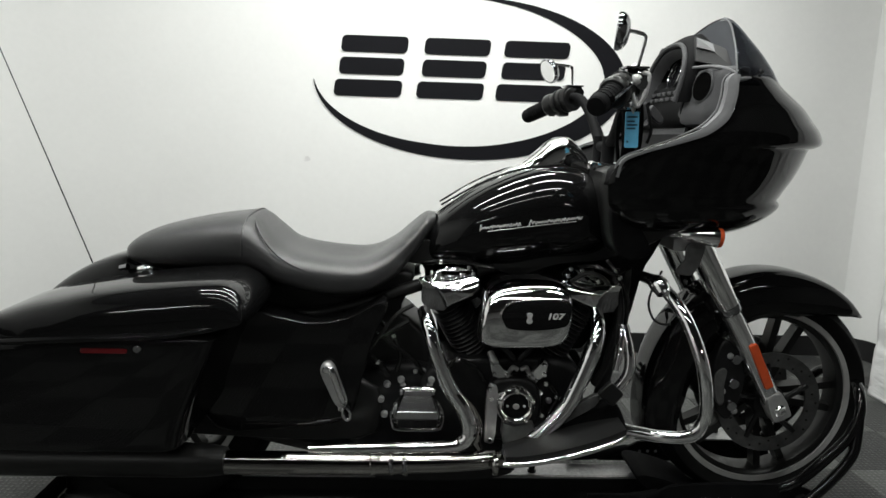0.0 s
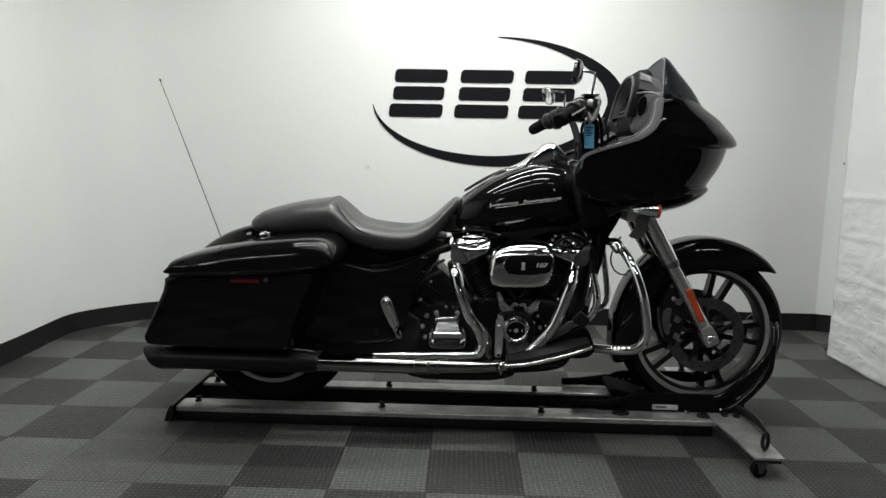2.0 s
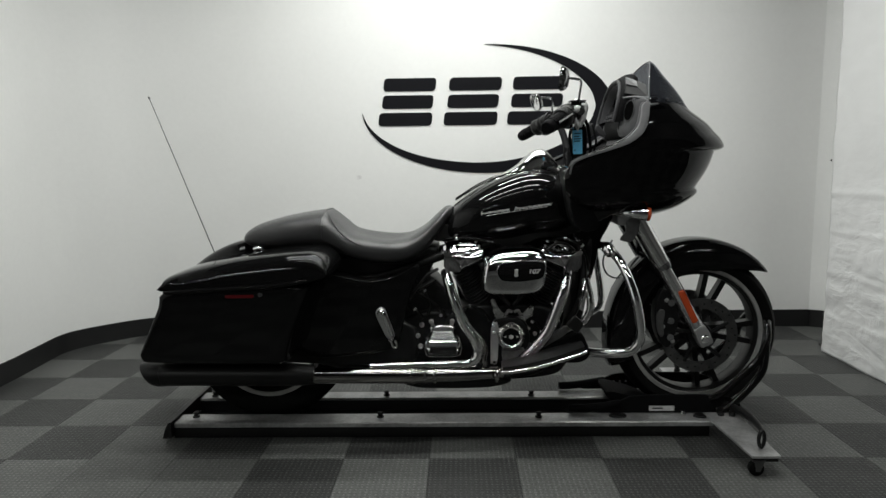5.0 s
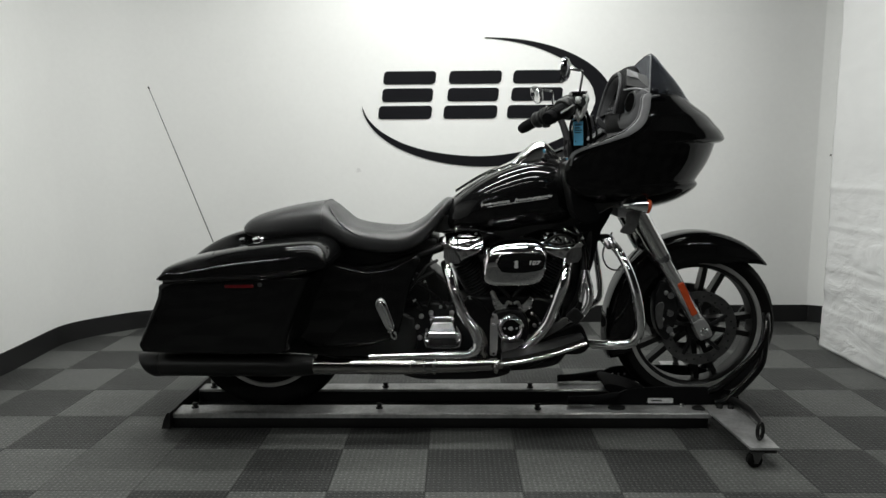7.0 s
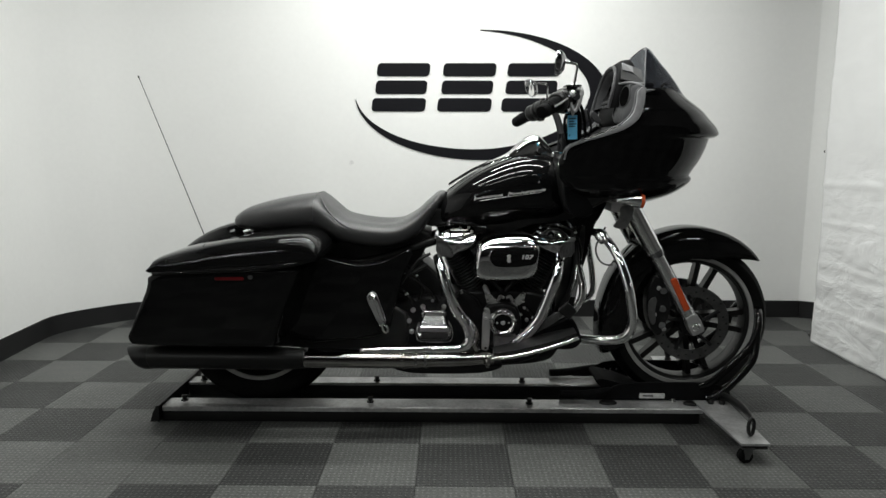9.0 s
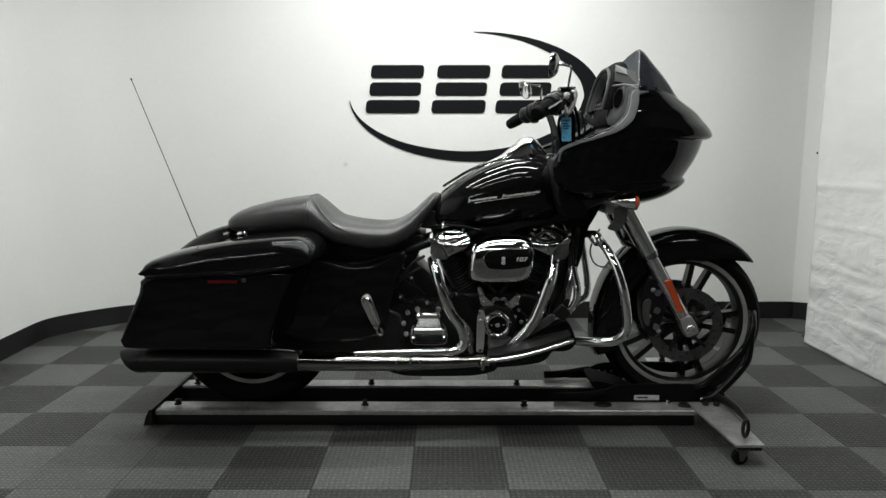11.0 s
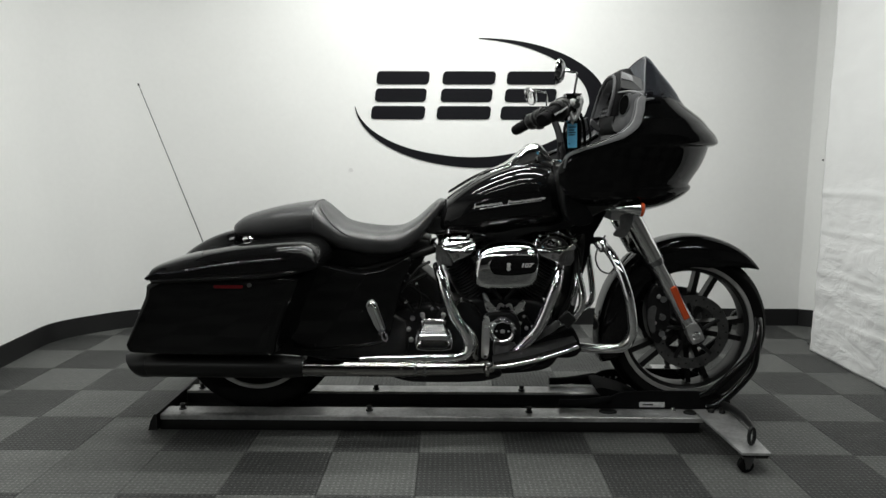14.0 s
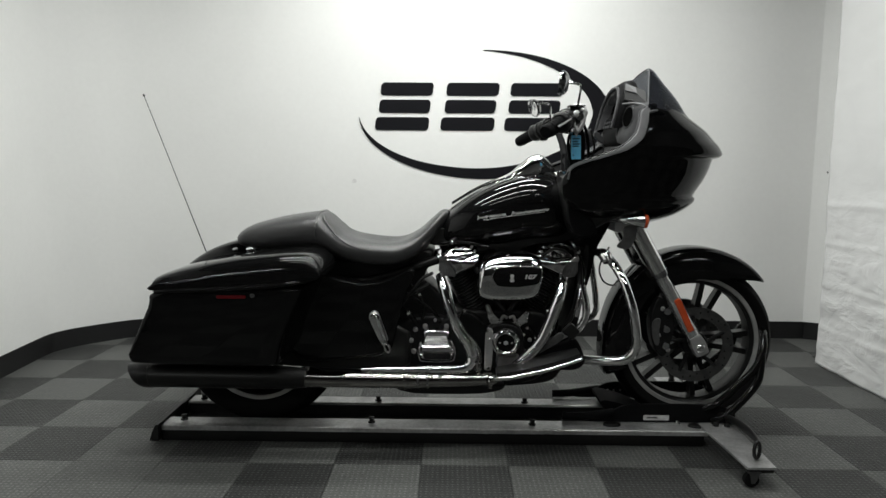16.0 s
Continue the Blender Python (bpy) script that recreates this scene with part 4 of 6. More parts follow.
part("downtube_cover", bm, M_MATTE, neck)
bm = bmesh.new()
slab(bm, smooth_outline([(0.515, 0.905), (0.545, 0.92), (0.585, 0.88), (0.625, 0.815), (0.612, 0.79), (0.56, 0.785), (0.53, 0.82)], 3), -0.19, -0.215, 0.008, 3)
part("side_panel", bm, M_MATTE, neck, "matt black side panel")

# engine guard
GUARD = [(0.655, 0.06, 0.715), (0.672, 0.17, 0.712), (0.703, 0.27, 0.655), (0.733, 0.325, 0.555), (0.750, 0.335, 0.45), (0.744, 0.332, 0.395), (0.715, 0.325, 0.363), (0.64, 0.28, 0.345), (0.55, 0.17, 0.325), (0.53, 0.08, 0.31)]
for s in (-1, 1):
    bm = bmesh.new()
    tube(bm, [(x, s * y, z) for x, y, z in GUARD], 0.0165, 16)
    part("engine_guard", bm, M_CHROME, bike, "chrome engine guard bar")

# saddlebags
BAG = [(-0.907, 0.612), (-0.929, 0.56), (-0.998, 0.402), (-1.004, 0.382), (-0.997, 0.364), (-0.978, 0.356), (-0.85, 0.352), (-0.62, 0.350), (-0.505, 0.352), (-0.486, 0.372), (-0.476, 0.415), (-0.440, 0.51), (-0.395, 0.612), (-0.40, 0.630), (-0.55, 0.632), (-0.75, 0.622)]
LID = [(-0.925, 0.616), (-0.921, 0.640), (-0.908, 0.656), (-0.870, 0.671), (-0.80, 0.691), (-0.66, 0.719), (-0.52, 0.736), (-0.43, 0.743), (-0.385, 0.740), (-0.352, 0.722), (-0.334, 0.696), (-0.330, 0.668), (-0.345, 0.655), (-0.42, 0.641), (-0.55, 0.630), (-0.75, 0.618)]


for s in (-1, 1):
    bm = bmesh.new()
    o = np.array(smooth_outline(BAG))
    mid = np.array((-0.70, 0.50))
    rings = []
    for y, f in ((0.175, 0.97), (0.18, 1.0), (0.32, 1.0), (0.355, 0.997), (0.380, 0.991), (0.400, 0.980), (0.413, 0.966), (0.4215, 0.948), (0.4262, 0.926), (0.428, 0.90), (0.4285, 0.80)):
        ring = []
        for x, z in o:
            g = 1 - (1 - f) * (0.35 if x < -0.86 else 1.0 if x < -0.60 else 1.0 + 0.5 * min(1.0, (x + 0.60) / 0.12))
            ring.append((mid[0] + g * (x - mid[0]), s * y, mid[1] + f * (z - mid[1])))
        rings.append(ring)
    loft(bm, rings)
    bag = part("saddlebag", bm, M_PAINT, bike, "gloss black hard saddlebag", 50)
    bm = bmesh.new()
    o = np.array(smooth_outline(LID))
    rings = []
    for y, f in ((0.165, 0.80), (0.172, 0.95), (0.185, 1.0), (0.26, 0.999), (0.318, 0.994), (0.342, 0.985), (0.362, 0.968), (0.380, 0.936), (0.395, 0.884), (0.407, 0.80), (0.416, 0.67), (0.4225, 0.50), (0.4262, 0.30), (0.4275, 0.08)):
        ring = []
        for x, z in o:
            seam = 0.630 + 0.035 * max(0, (x + 0.60) / 0.27) ** 1.6 * (x > -0.60) - 0.010 * (x < -0.75)
            blunt = f + (1 - f) * 0.5 * min(1.0, max(0.0, (-0.85 - x) / 0.06))
            zz = seam + (z - seam) * (blunt if z > seam else 1)
            xx = -0.64 + (x + 0.64) * (1.0 - 0.045 * max(0.0, (y - 0.33) / 0.098) ** 2)
            ring.append((xx, s * y, zz))
        rings.append(ring)
    loft(bm, rings)
    part("lid", bm, M_PAINT, bag, "domed gloss black lid", 50)
    bm = bmesh.new()
    tube(bm, [(-0.905, s * 0.420, 0.612), (-0.88, s * 0.4265, 0.6125), (-0.75, s * 0.4275, 0.6185), (-0.60, s * 0.4275, 0.627), (-0.50, s * 0.427, 0.634), (-0.42, s * 0.424, 0.645), (-0.375, s * 0.412, 0.652)], [0.003, 0.007, 0.0085, 0.0085, 0.0085, 0.007, 0.003], 14)
    part("lid_bead", bm, M_PAINT, bag)
    bm = bmesh.new()
    slab(bm, rounded(-0.690, -0.590, 0.591, 0.602, 0.004), s * 0.420, s * 0.4305, 0.002, 2)
    part("side_reflector", bm, M_RED, bag, "small red reflector")
    bm = bmesh.new()
    lathe_y(bm, -0.568, 0.602, [(0.001, s * 0.432), (0.008, s * 0.432), (0.0105, s * 0.429), (0.011, s * 0.42)], 16)
    part("lock", bm, M_DCHROME, bag)
    bm = bmesh.new()
    tube(bm, [(-0.44, s * 0.41, 0.655), (-0.40, s * 0.405, 0.662), (-0.36, s * 0.385, 0.674), (-0.335, s * 0.34, 0.682)], 0.0035, 8)
    part("latch_edge", bm, M_CHROME, bag)
    # side cover between bag and engine
    bm = bmesh.new()
    cover = [(-0.42, 0.640), (-0.35, 0.630), (-0.293, 0.617), (-0.225, 0.606), (-0.15, 0.616), (-0.095, 0.638), (-0.045, 0.664), (-0.036, 0.640), (-0.07, 0.56), (-0.10, 0.44), (-0.14, 0.345), (-0.30, 0.320), (-0.47, 0.320), (-0.52, 0.48)]
    slab(bm, smooth_outline(cover), s * 0.10, s * 0.215, 0.012, 4)
    part("side_cover", bm, M_PAINT, bike, "gloss black side cover")

bm = bmesh.new()
slab(bm, smooth_outline([(-0.72, 0.36), (-0.50, 0.42), (-0.10, 0.44), (-0.05, 0.34), (-0.10, 0.27), (-0.45, 0.275), (-0.70, 0.30)]), -0.165, 0.165, 0.02)
part("swingarm", bm, M_SATIN, bike, "black swingarm and lower frame covers")

# muffler and exhaust
for s in (-1, 1):
    bm = bmesh.new()
    y = s * 0.30
    tube(bm, [(-0.42, y, 0.277), (-0.50, y, 0.278), (-0.75, y, 0.280), (-0.96, y, 0.282), (-1.035, y, 0.282), (-1.058, y, 0.283)], [0.034, 0.041, 0.042, 0.043, 0.043, 0.040], 28, 3)
    for v in bm.verts:
        v.co.x += max(0.0, -0.96 - v.co.x) / 0.09 * (0.328 - v.co.z) * 0.55
    muf = part("muffler", bm, M_SATIN, bike, "satin black muffler")
    bm = bmesh.new()
    tube(bm, [(-0.985, y, 0.282), (-1.04, y, 0.282), (-1.063, y, 0.283)], [0.0445, 0.0445, 0.041], 28, 3)
    for v in bm.verts:
        v.co.x += max(0.0, -0.96 - v.co.x) / 0.09 * (0.328 - v.co.z) * 0.55
    part("end_cap", bm, M_DARKMETAL, muf, "dark grey muffler end cap")
bm = bmesh.new()
tube(bm, [(0.265, -0.27, 0.272), (0.15, -0.285, 0.270), (0.03, -0.293, 0.270), (-0.06, -0.297, 0.270), (-0.25, -0.30, 0.272), (-0.435, -0.30, 0.273)], [0.022, 0.024, 0.025, 0.028, 0.029, 0.029], 24, 4)
exh = part("exhaust_pipe", bm, M_EXH, bike, "chrome exhaust header with heat shields")
bm = bmesh.new()
tube(bm, [(0.058, -0.16, 0.628), (0.072, -0.225, 0.598), (0.098, -0.250, 0.520), (0.130, -0.258, 0.450), (0.162, -0.264, 0.405), (0.178, -0.270, 0.365), (0.174, -0.275, 0.330), (0.148, -0.278, 0.311), (0.10, -0.280, 0.307), (0.0, -0.285, 0.306), (-0.12, -0.290, 0.306), (-0.22, -0.293, 0.306)], [0.017, 0.019, 0.019, 0.020, 0.022, 0.0225, 0.021, 0.018, 0.016, 0.0145, 0.013, 0.008], 20, 6)
shield_ob = part("rear_header_shield", bm, M_CHROME, exh)
bm = bmesh.new()
tube(bm, [(0.118, -0.235, 0.470), (0.148, -0.246, 0.430), (0.182, -0.252, 0.392), (0.200, -0.258, 0.352), (0.196, -0.262, 0.318), (0.205, -0.265, 0.296)], [0.010, 0.013, 0.014, 0.014, 0.013, 0.012], 14, 5)
part("inner_pipe", bm, M_EXH, shield_ob, "bare inner header pipe")
bm = bmesh.new()
tube(bm, [(0.512, -0.16, 0.632), (0.505, -0.215, 0.606), (0.491, -0.243, 0.568), (0.473, -0.25, 0.518), (0.451, -0.252, 0.460), (0.425, -0.255, 0.405), (0.385, -0.26, 0.360), (0.325, -0.262, 0.310), (0.268, -0.265, 0.275)], [0.017, 0.019, 0.0205, 0.0215, 0.0215, 0.021, 0.019, 0.018, 0.018], 20, 6)
part("front_header_shield", bm, M_CHROME, exh)
for x0, x1, r in ((-0.070, -0.052, 0.0325), (-0.022, -0.010, 0.0300), (0.012, 0.026, 0.0300), (0.235, 0.250, 0.0275)):
    bm = bmesh.new()
    tube(bm, [(x0, -0.295, 0.270), (x0 + 0.003, -0.295, 0.270), (x1 - 0.003, -0.294, 0.270), (x1, -0.294, 0.270)], [r - 0.004, r, r, r - 0.004], 24, 1)
    part("pipe_clamp", bm, M_EXH, exh, "dull chrome pipe clamp")
for x, z in ((-0.016, 0.281), (0.018, 0.281)):
    bm = bmesh.new()
    tube(bm, [(x, -0.320, z - 0.016), (x, -0.328, z - 0.010), (x, -0.328, z + 0.010), (x, -0.320, z + 0.014)], 0.0055, 10, 2)
    part("clamp_bolt", bm, M_DCHROME, exh)
bm = bmesh.new()
slab(bm, smooth_outline([(-0.08, 0.254), (-0.055, 0.240), (-0.02, 0.236), (0.01, 0.242), (0.03, 0.252), (0.0, 0.258)], 2), -0.270, -0.300, 0.005, 2)
part("pipe_bracket", bm, M_DARKMETAL, exh)

# engine
bm = bmesh.new()
case = [(0.05, 0.44), (0.12, 0.49), (0.22, 0.50), (0.30, 0.505), (0.40, 0.50), (0.48, 0.47), (0.50, 0.38), (0.47, 0.27), (0.38, 0.215), (0.2, 0.205), (0.08, 0.22), (0.04, 0.32)]
slab(bm, smooth_outline(case), -0.155, 0.17, 0.02, 3)
engine = part("crankcase", bm, M_DARKMETAL, bike, "black crankcase of a V-twin engine")
bm = bmesh.new()
gear = [(-0.10, 0.45), (0.0, 0.475), (0.09, 0.46), (0.12, 0.40), (0.12, 0.30), (0.06, 0.24), (-0.10, 0.24), (-0.16, 0.30), (-0.16, 0.40)]
slab(bm, smooth_outline(gear), -0.15, 0.17, 0.02, 3)
part("gearbox", bm, M_DARKMETAL, engine)


def lean_back(bm, z0, k):
    """Slope the near face of a part away from the side above a height."""
    for v in bm.verts:
        if v.co.y < 0 and v.co.z > z0:
            v.co.y += (v.co.z - z0) * k


def cylinder(name, foot, top):
    """A finned cylinder barrel with its chrome head and rocker cover."""
    f, t = Vector((foot[0], 0, foot[1])), Vector((top[0], 0, top[1]))
    d = (t - f).normalized()
    u = Vector((d.z, 0, -d.x))
    bm = bmesh.new()

    def block(h0, h1, w, dp, e=2.3, n=28):
        rings = []
        for h, k in ((h0, 0.96), (h0 + 0.002, 1.0), (h1 - 0.002, 1.0), (h1, 0.96)):
            ring = []
            for a in np.linspace(0, 2 * math.pi, n, endpoint=False):
                c, s = math.cos(a), math.sin(a)
                ring.append(f + d * h + u * (w * k * math.copysign(abs(c) ** (2 / e), c)) + Vector((0, dp * k * math.copysign(abs(s) ** (2 / e), s), 0)))
            rings.append(ring)
        loft(bm, rings)

    ln = (t - f).length
    block(0, ln + 0.035, 0.046, 0.098)
    barrel = part(name, bm, M_DARKMETAL, engine, "black finned cylinder")
    k = 0
    h = 0.012
    while h < ln + 0.018:
        bm = bmesh.new()
        block(h, h + 0.0048, 0.054, 0.124)
        part("fin", bm, M_FIN, barrel, smooth=30)
        h += 0.0118
    def mirrored(pts):
        return smooth_outline([(x if top[0] < 0.3 else 0.626 - x, z) for x, z in pts], 1)

    bm = bmesh.new()
    slab(bm, mirrored([(0.052, 0.650), (0.054, 0.690), (0.091, 0.686), (0.106, 0.664), (0.118, 0.634), (0.112, 0.624), (0.064, 0.630)]), -0.152, 0.10, 0.006, 2)
    part("head", bm, M_HEAD, barrel, "grey cylinder head")
    bm = bmesh.new()
    slab(bm, mirrored([(0.118, 0.628), (0.135, 0.640), (0.190, 0.664), (0.205, 0.682), (0.205, 0.690), (0.14, 0.675), (0.105, 0.660)]), -0.140, 0.10, 0.004, 2)
    part("head_flange", bm, M_DARKMETAL, barrel)
    bm = bmesh.new()
    domed(bm, mirrored([(0.062, 0.696), (0.070, 0.703), (0.112, 0.704), (0.170, 0.713), (0.199, 0.721), (0.206, 0.712), (0.204, 0.690), (0.186, 0.670), (0.130, 0.646), (0.118, 0.637), (0.108, 0.664), (0.090, 0.686)]), [(0.96, 0.11), (1.0, 0.10), (1.0, -0.150), (0.99, -0.156), (0.96, -0.161)] + [(k, -0.162) for k in (0.9, 0.8, 0.7, 0.6, 0.5, 0.4, 0.3, 0.2, 0.1, 0.03)], lambda z: 0.0)
    for v in bm.verts:
        if v.co.y < 0:
            v.co.y += 0.85 * max(0.0, v.co.z - 0.682)
    cov = part("rocker_cover", bm, M_CHROME, barrel, "chrome rocker cover")
    bm = bmesh.new()
    slab(bm, mirrored([(0.048, 0.700), (0.054, 0.688), (0.090, 0.684), (0.076, 0.702), (0.060, 0.707)]), -0.156, 0.10, 0.004, 3)
    part("rocker_end", bm, M_CHROME, cov)
    bm = bmesh.new()
    slab(bm, mirrored([(0.074, 0.703), (0.080, 0.719), (0.096, 0.729), (0.140, 0.736), (0.190, 0.738), (0.202, 0.728), (0.200, 0.718), (0.170, 0.711), (0.112, 0.702)]), -0.140, 0.09, 0.010, 4)
    lean_back(bm, 0.70, 0.8)
    part("rocker_top", bm, M_CONS, cov, "worn chrome upper rocker cover")
    for x, z, y in ((0.050, 0.706, -0.128), (0.080, 0.712, -0.128), (0.106, 0.714, -0.130), (0.119, 0.734, -0.112), (0.145, 0.736, -0.112), (0.158, 0.722, -0.128), (0.188, 0.726, -0.126), (0.176, 0.739, -0.108)):
        bm = bmesh.new()
        xx = x if top[0] < 0.3 else 0.626 - x
        tube(bm, [(xx, y, z - 0.010), (xx, y, z + 0.001), (xx, y, z + 0.004)], [0.007, 0.007, 0.004], 10, 1)
        part("cover_bolt", bm, M_CHROME, cov)
    for k in range(4):
        bm = bmesh.new()
        pts = [(0.062 + 0.011 * k, 0.672 - 0.003 * k), (0.066 + 0.011 * k, 0.640 - 0.001 * k)]
        tube(bm, [(x if top[0] < 0.3 else 0.626 - x, -0.1525, z) for x, z in pts], 0.0018, 6, 1)
        part("head_rib", bm, M_HEAD, barrel)
    return barrel


cylinder("rear_cylinder", (0.222, 0.45), (0.138, 0.603))
cylinder("front_cylinder", (0.392, 0.45), (0.476, 0.603))
for pts in ([(0.30, -0.16, 0.50), (0.245, -0.165, 0.57), (0.19, -0.15, 0.66)], [(0.315, -0.16, 0.50), (0.37, -0.165, 0.57), (0.425, -0.15, 0.66)]):
    bm = bmesh.new()
    tube(bm, pts, 0.010, 10)
    part("pushrod_tube", bm, M_DARKMETAL, engine)
for sx in (-1, 1):
    bm = bmesh.new()
    o = [(0.313 + sx * (x - 0.313), z) for x, z in ((0.330, 0.462), (0.352, 0.478), (0.378, 0.506), (0.392, 0.496), (0.386, 0.462), (0.360, 0.446), (0.338, 0.447))]
    slab(bm, smooth_outline(o, 1), -0.15, -0.182, 0.006, 2)
    tap = part("tappet_cover", bm, M_CHROME, engine, "chrome tappet block cover")
    for x, z, r in ((0.345, 0.462, 0.007), (0.378, 0.492, 0.007), (0.380, 0.466, 0.007), (0.358, 0.450, 0.005)):
        bm = bmesh.new()
        bolt(bm, 0.313 + sx * (x - 0.313), -0.182, z, r, 0.008)
        part("cover_bolt", bm, M_CHROME, tap)
    bm = bmesh.new()
    tube(bm, [(0.313 + sx * 0.025, -0.175, 0.470), (0.313 + sx * 0.018, -0.180, 0.484), (0.313 + sx * 0.004, -0.178, 0.478)], 0.006, 8)
    part("oil_fitting", bm, M_ALU, tap)
bm = bmesh.new()
tube(bm, [(0.236, -0.165, 0.520), (0.243, -0.180, 0.505), (0.252, -0.182, 0.492)], [0.009, 0.010, 0.007], 10)
part("sensor", bm, M_ALU, engine, "small bright sensor")

# black boxes in the frame: coil cover under the tank, primary case and oil tank behind
bm = bmesh.new()
slab(bm, smooth_outline([(0.03, 0.80), (0.20, 0.81), (0.45, 0.82), (0.57, 0.83), (0.60, 0.79), (0.55, 0.76), (0.42, 0.745), (0.31, 0.71), (0.18, 0.745), (0.06, 0.735), (0.0, 0.75)]), -0.095, 0.095, 0.02)
part("coil_cover", bm, M_SATIN, engine, "black cover under the tank")
bm = bmesh.new()
slab(bm, smooth_outline([(-0.42, 0.66), (-0.20, 0.70), (-0.04, 0.72), (0.03, 0.715), (0.02, 0.67), (-0.002, 0.61), (0.035, 0.575), (0.08, 0.50), (0.05, 0.25), (-0.1, 0.22), (-0.40, 0.25), (-0.50, 0.36), (-0.48, 0.52)]), -0.10, 0.12, 0.02)
part("oil_tank", bm, M_SATIN, bike, "black oil tank and swingarm area")
bm = bmesh.new()
slab(bm, smooth_outline([(0.46, 0.47), (0.30, 0.49), (0.02, 0.46), (-0.14, 0.44), (-0.18, 0.33), (-0.10, 0.23), (0.2, 0.22), (0.42, 0.23), (0.52, 0.32)]), 0.165, 0.245, 0.03)
part("primary_cover", bm, M_CHROME, engine, "primary drive cover")
bm = bmesh.new()
slab(bm, smooth_outline([(0.03, 0.78), (0.30, 0.80), (0.55, 0.82), (0.585, 0.75), (0.57, 0.69), (0.555, 0.60), (0.53, 0.47), (0.20, 0.45), (0.12, 0.47), (0.095, 0.57), (0.075, 0.66), (0.05, 0.72)]), 0.02, 0.10, 0.02)
part("wiring_box", bm, M_SATIN, engine, "black wiring box behind the heads")
bm = bmesh.new()
slab(bm, smooth_outline([(0.24, 0.70), (0.30, 0.72), (0.37, 0.70), (0.40, 0.60), (0.36, 0.50), (0.25, 0.50), (0.21, 0.60)]), -0.10, 0.08, 0.02)
part("intake", bm, M_DARKMETAL, engine)

# air cleaner: chrome shell, black inset, badge
bm = bmesh.new()
def air_roll(z):
    return 6.0 * max(0.0, z - 0.632) ** 2


AC = [(0.194, 0.575), (0.192, 0.62), (0.206, 0.676), (0.235, 0.706), (0.29, 0.720), (0.36, 0.724), (0.410, 0.718), (0.432, 0.69), (0.432, 0.625), (0.422, 0.585), (0.394, 0.562), (0.32, 0.556), (0.25, 0.556), (0.213, 0.560)]
domed(bm, smooth_outline(AC), [(0.96, -0.13), (1.0, -0.135), (1.0, -0.205), (0.992, -0.223), (0.972, -0.240), (0.94, -0.252), (0.90, -0.2585), (0.84, -0.2615)] + [(k, -0.262) for k in (0.75, 0.65, 0.55, 0.45, 0.35, 0.25, 0.15, 0.05)], air_roll)
air = part("air_cleaner", bm, M_CHROME, bike, "chrome oblong air cleaner cover")
bm = bmesh.new()
IN = [(0.248, 0.645), (0.256, 0.664), (0.276, 0.676), (0.352, 0.683), (0.408, 0.683), (0.421, 0.672), (0.419, 0.640), (0.410, 0.623), (0.380, 0.616), (0.332, 0.611), (0.275, 0.613), (0.258, 0.622)]
domed(bm, smooth_outline(IN), [(0.99, -0.256), (1.0, -0.2645), (0.99, -0.2655)] + [(k, -0.2655) for k in (0.9, 0.75, 0.6, 0.45, 0.3, 0.15, 0.04)], air_roll)
ins = part("inset", bm, M_PAINT, air, "black inset plate")
bm = bmesh.new()
domed(bm, [(0.335 + (x - 0.335) * 1.03, 0.647 + (z - 0.647) * 1.07) for x, z in smooth_outline(IN)], [(1.0, -0.255), (1.0, -0.2632), (0.99, -0.2642), (0.97, -0.2642), (0.955, -0.2632), (0.90, -0.258)], air_roll)
part("inset_rim", bm, M_CHROME, air)
bm = bmesh.new()
slab(bm, smooth_outline([(0.310, 0.652), (0.317, 0.656), (0.324, 0.652), (0.322, 0.642), (0.325, 0.632), (0.317, 0.627), (0.309, 0.632), (0.312, 0.642)]), -0.265, -0.269, 0.002, 2)
part("emblem", bm, M_BADGE, ins, "small silver emblem")
cu = bpy.data.curves.new("displacement_text", "FONT")
cu.body, cu.size, cu.extrude, cu.align_x, cu.align_y = "107", 0.0205, 0.0012, "CENTER", "CENTER"
cu.shear = 0.22
txt = new("displacement_text", cu)
cu.offset = 0.0006
cu.materials.append(M_BADGE)
txt.parent, txt.location, txt.rotation_euler, txt.scale = ins, (0.380, -0.2655, 0.646), (radians(81), 0, 0), (1.35, 1, 1)
tagged(txt, "raised silver numerals")

# cam cover, oil cooler pipes, transmission cover
bm = bmesh.new()
slab(bm, smooth_outline([(0.235, 0.43), (0.26, 0.455), (0.33, 0.458), (0.365, 0.43), (0.375, 0.37), (0.35, 0.31), (0.28, 0.285), (0.24, 0.30), (0.228, 0.36)]), -0.15, -0.195, 0.012, 3)
part("gear_case_cover", bm, M_DARKMETAL, engine)
bm = bmesh.new()
rings = []
for r, y in ((0.0525, -0.17), (0.053, -0.204), (0.051, -0.214), (0.046, -0.221), (0.039, -0.223), (0.034, -0.220), (0.0315, -0.215), (0.030, -0.209)):
    rings.append([(0.303 + (r + (0.0009 * math.cos(5 * (a - math.pi / 2)) if r > 0.045 else 0)) * math.cos(a), y, 0.391 + (r + (0.0009 * math.cos(5 * (a - math.pi / 2)) if r > 0.045 else 0)) * math.sin(a)) for a in np.linspace(0, 2 * math.pi, 60, endpoint=False)])
loft(bm, rings, cap=False)
cc = part("cam_cover", bm, M_CHROME, engine, "round chrome cam cover")
bm = bmesh.new()
lathe_y(bm, 0.303, 0.391, [(0.0315, -0.205), (0.031, -0.2125), (0.027, -0.2145), (0.001, -0.2155)], 40)
face = part("cover_face", bm, M_MATTE, cc, "satin black cover face")
bm = bmesh.new()
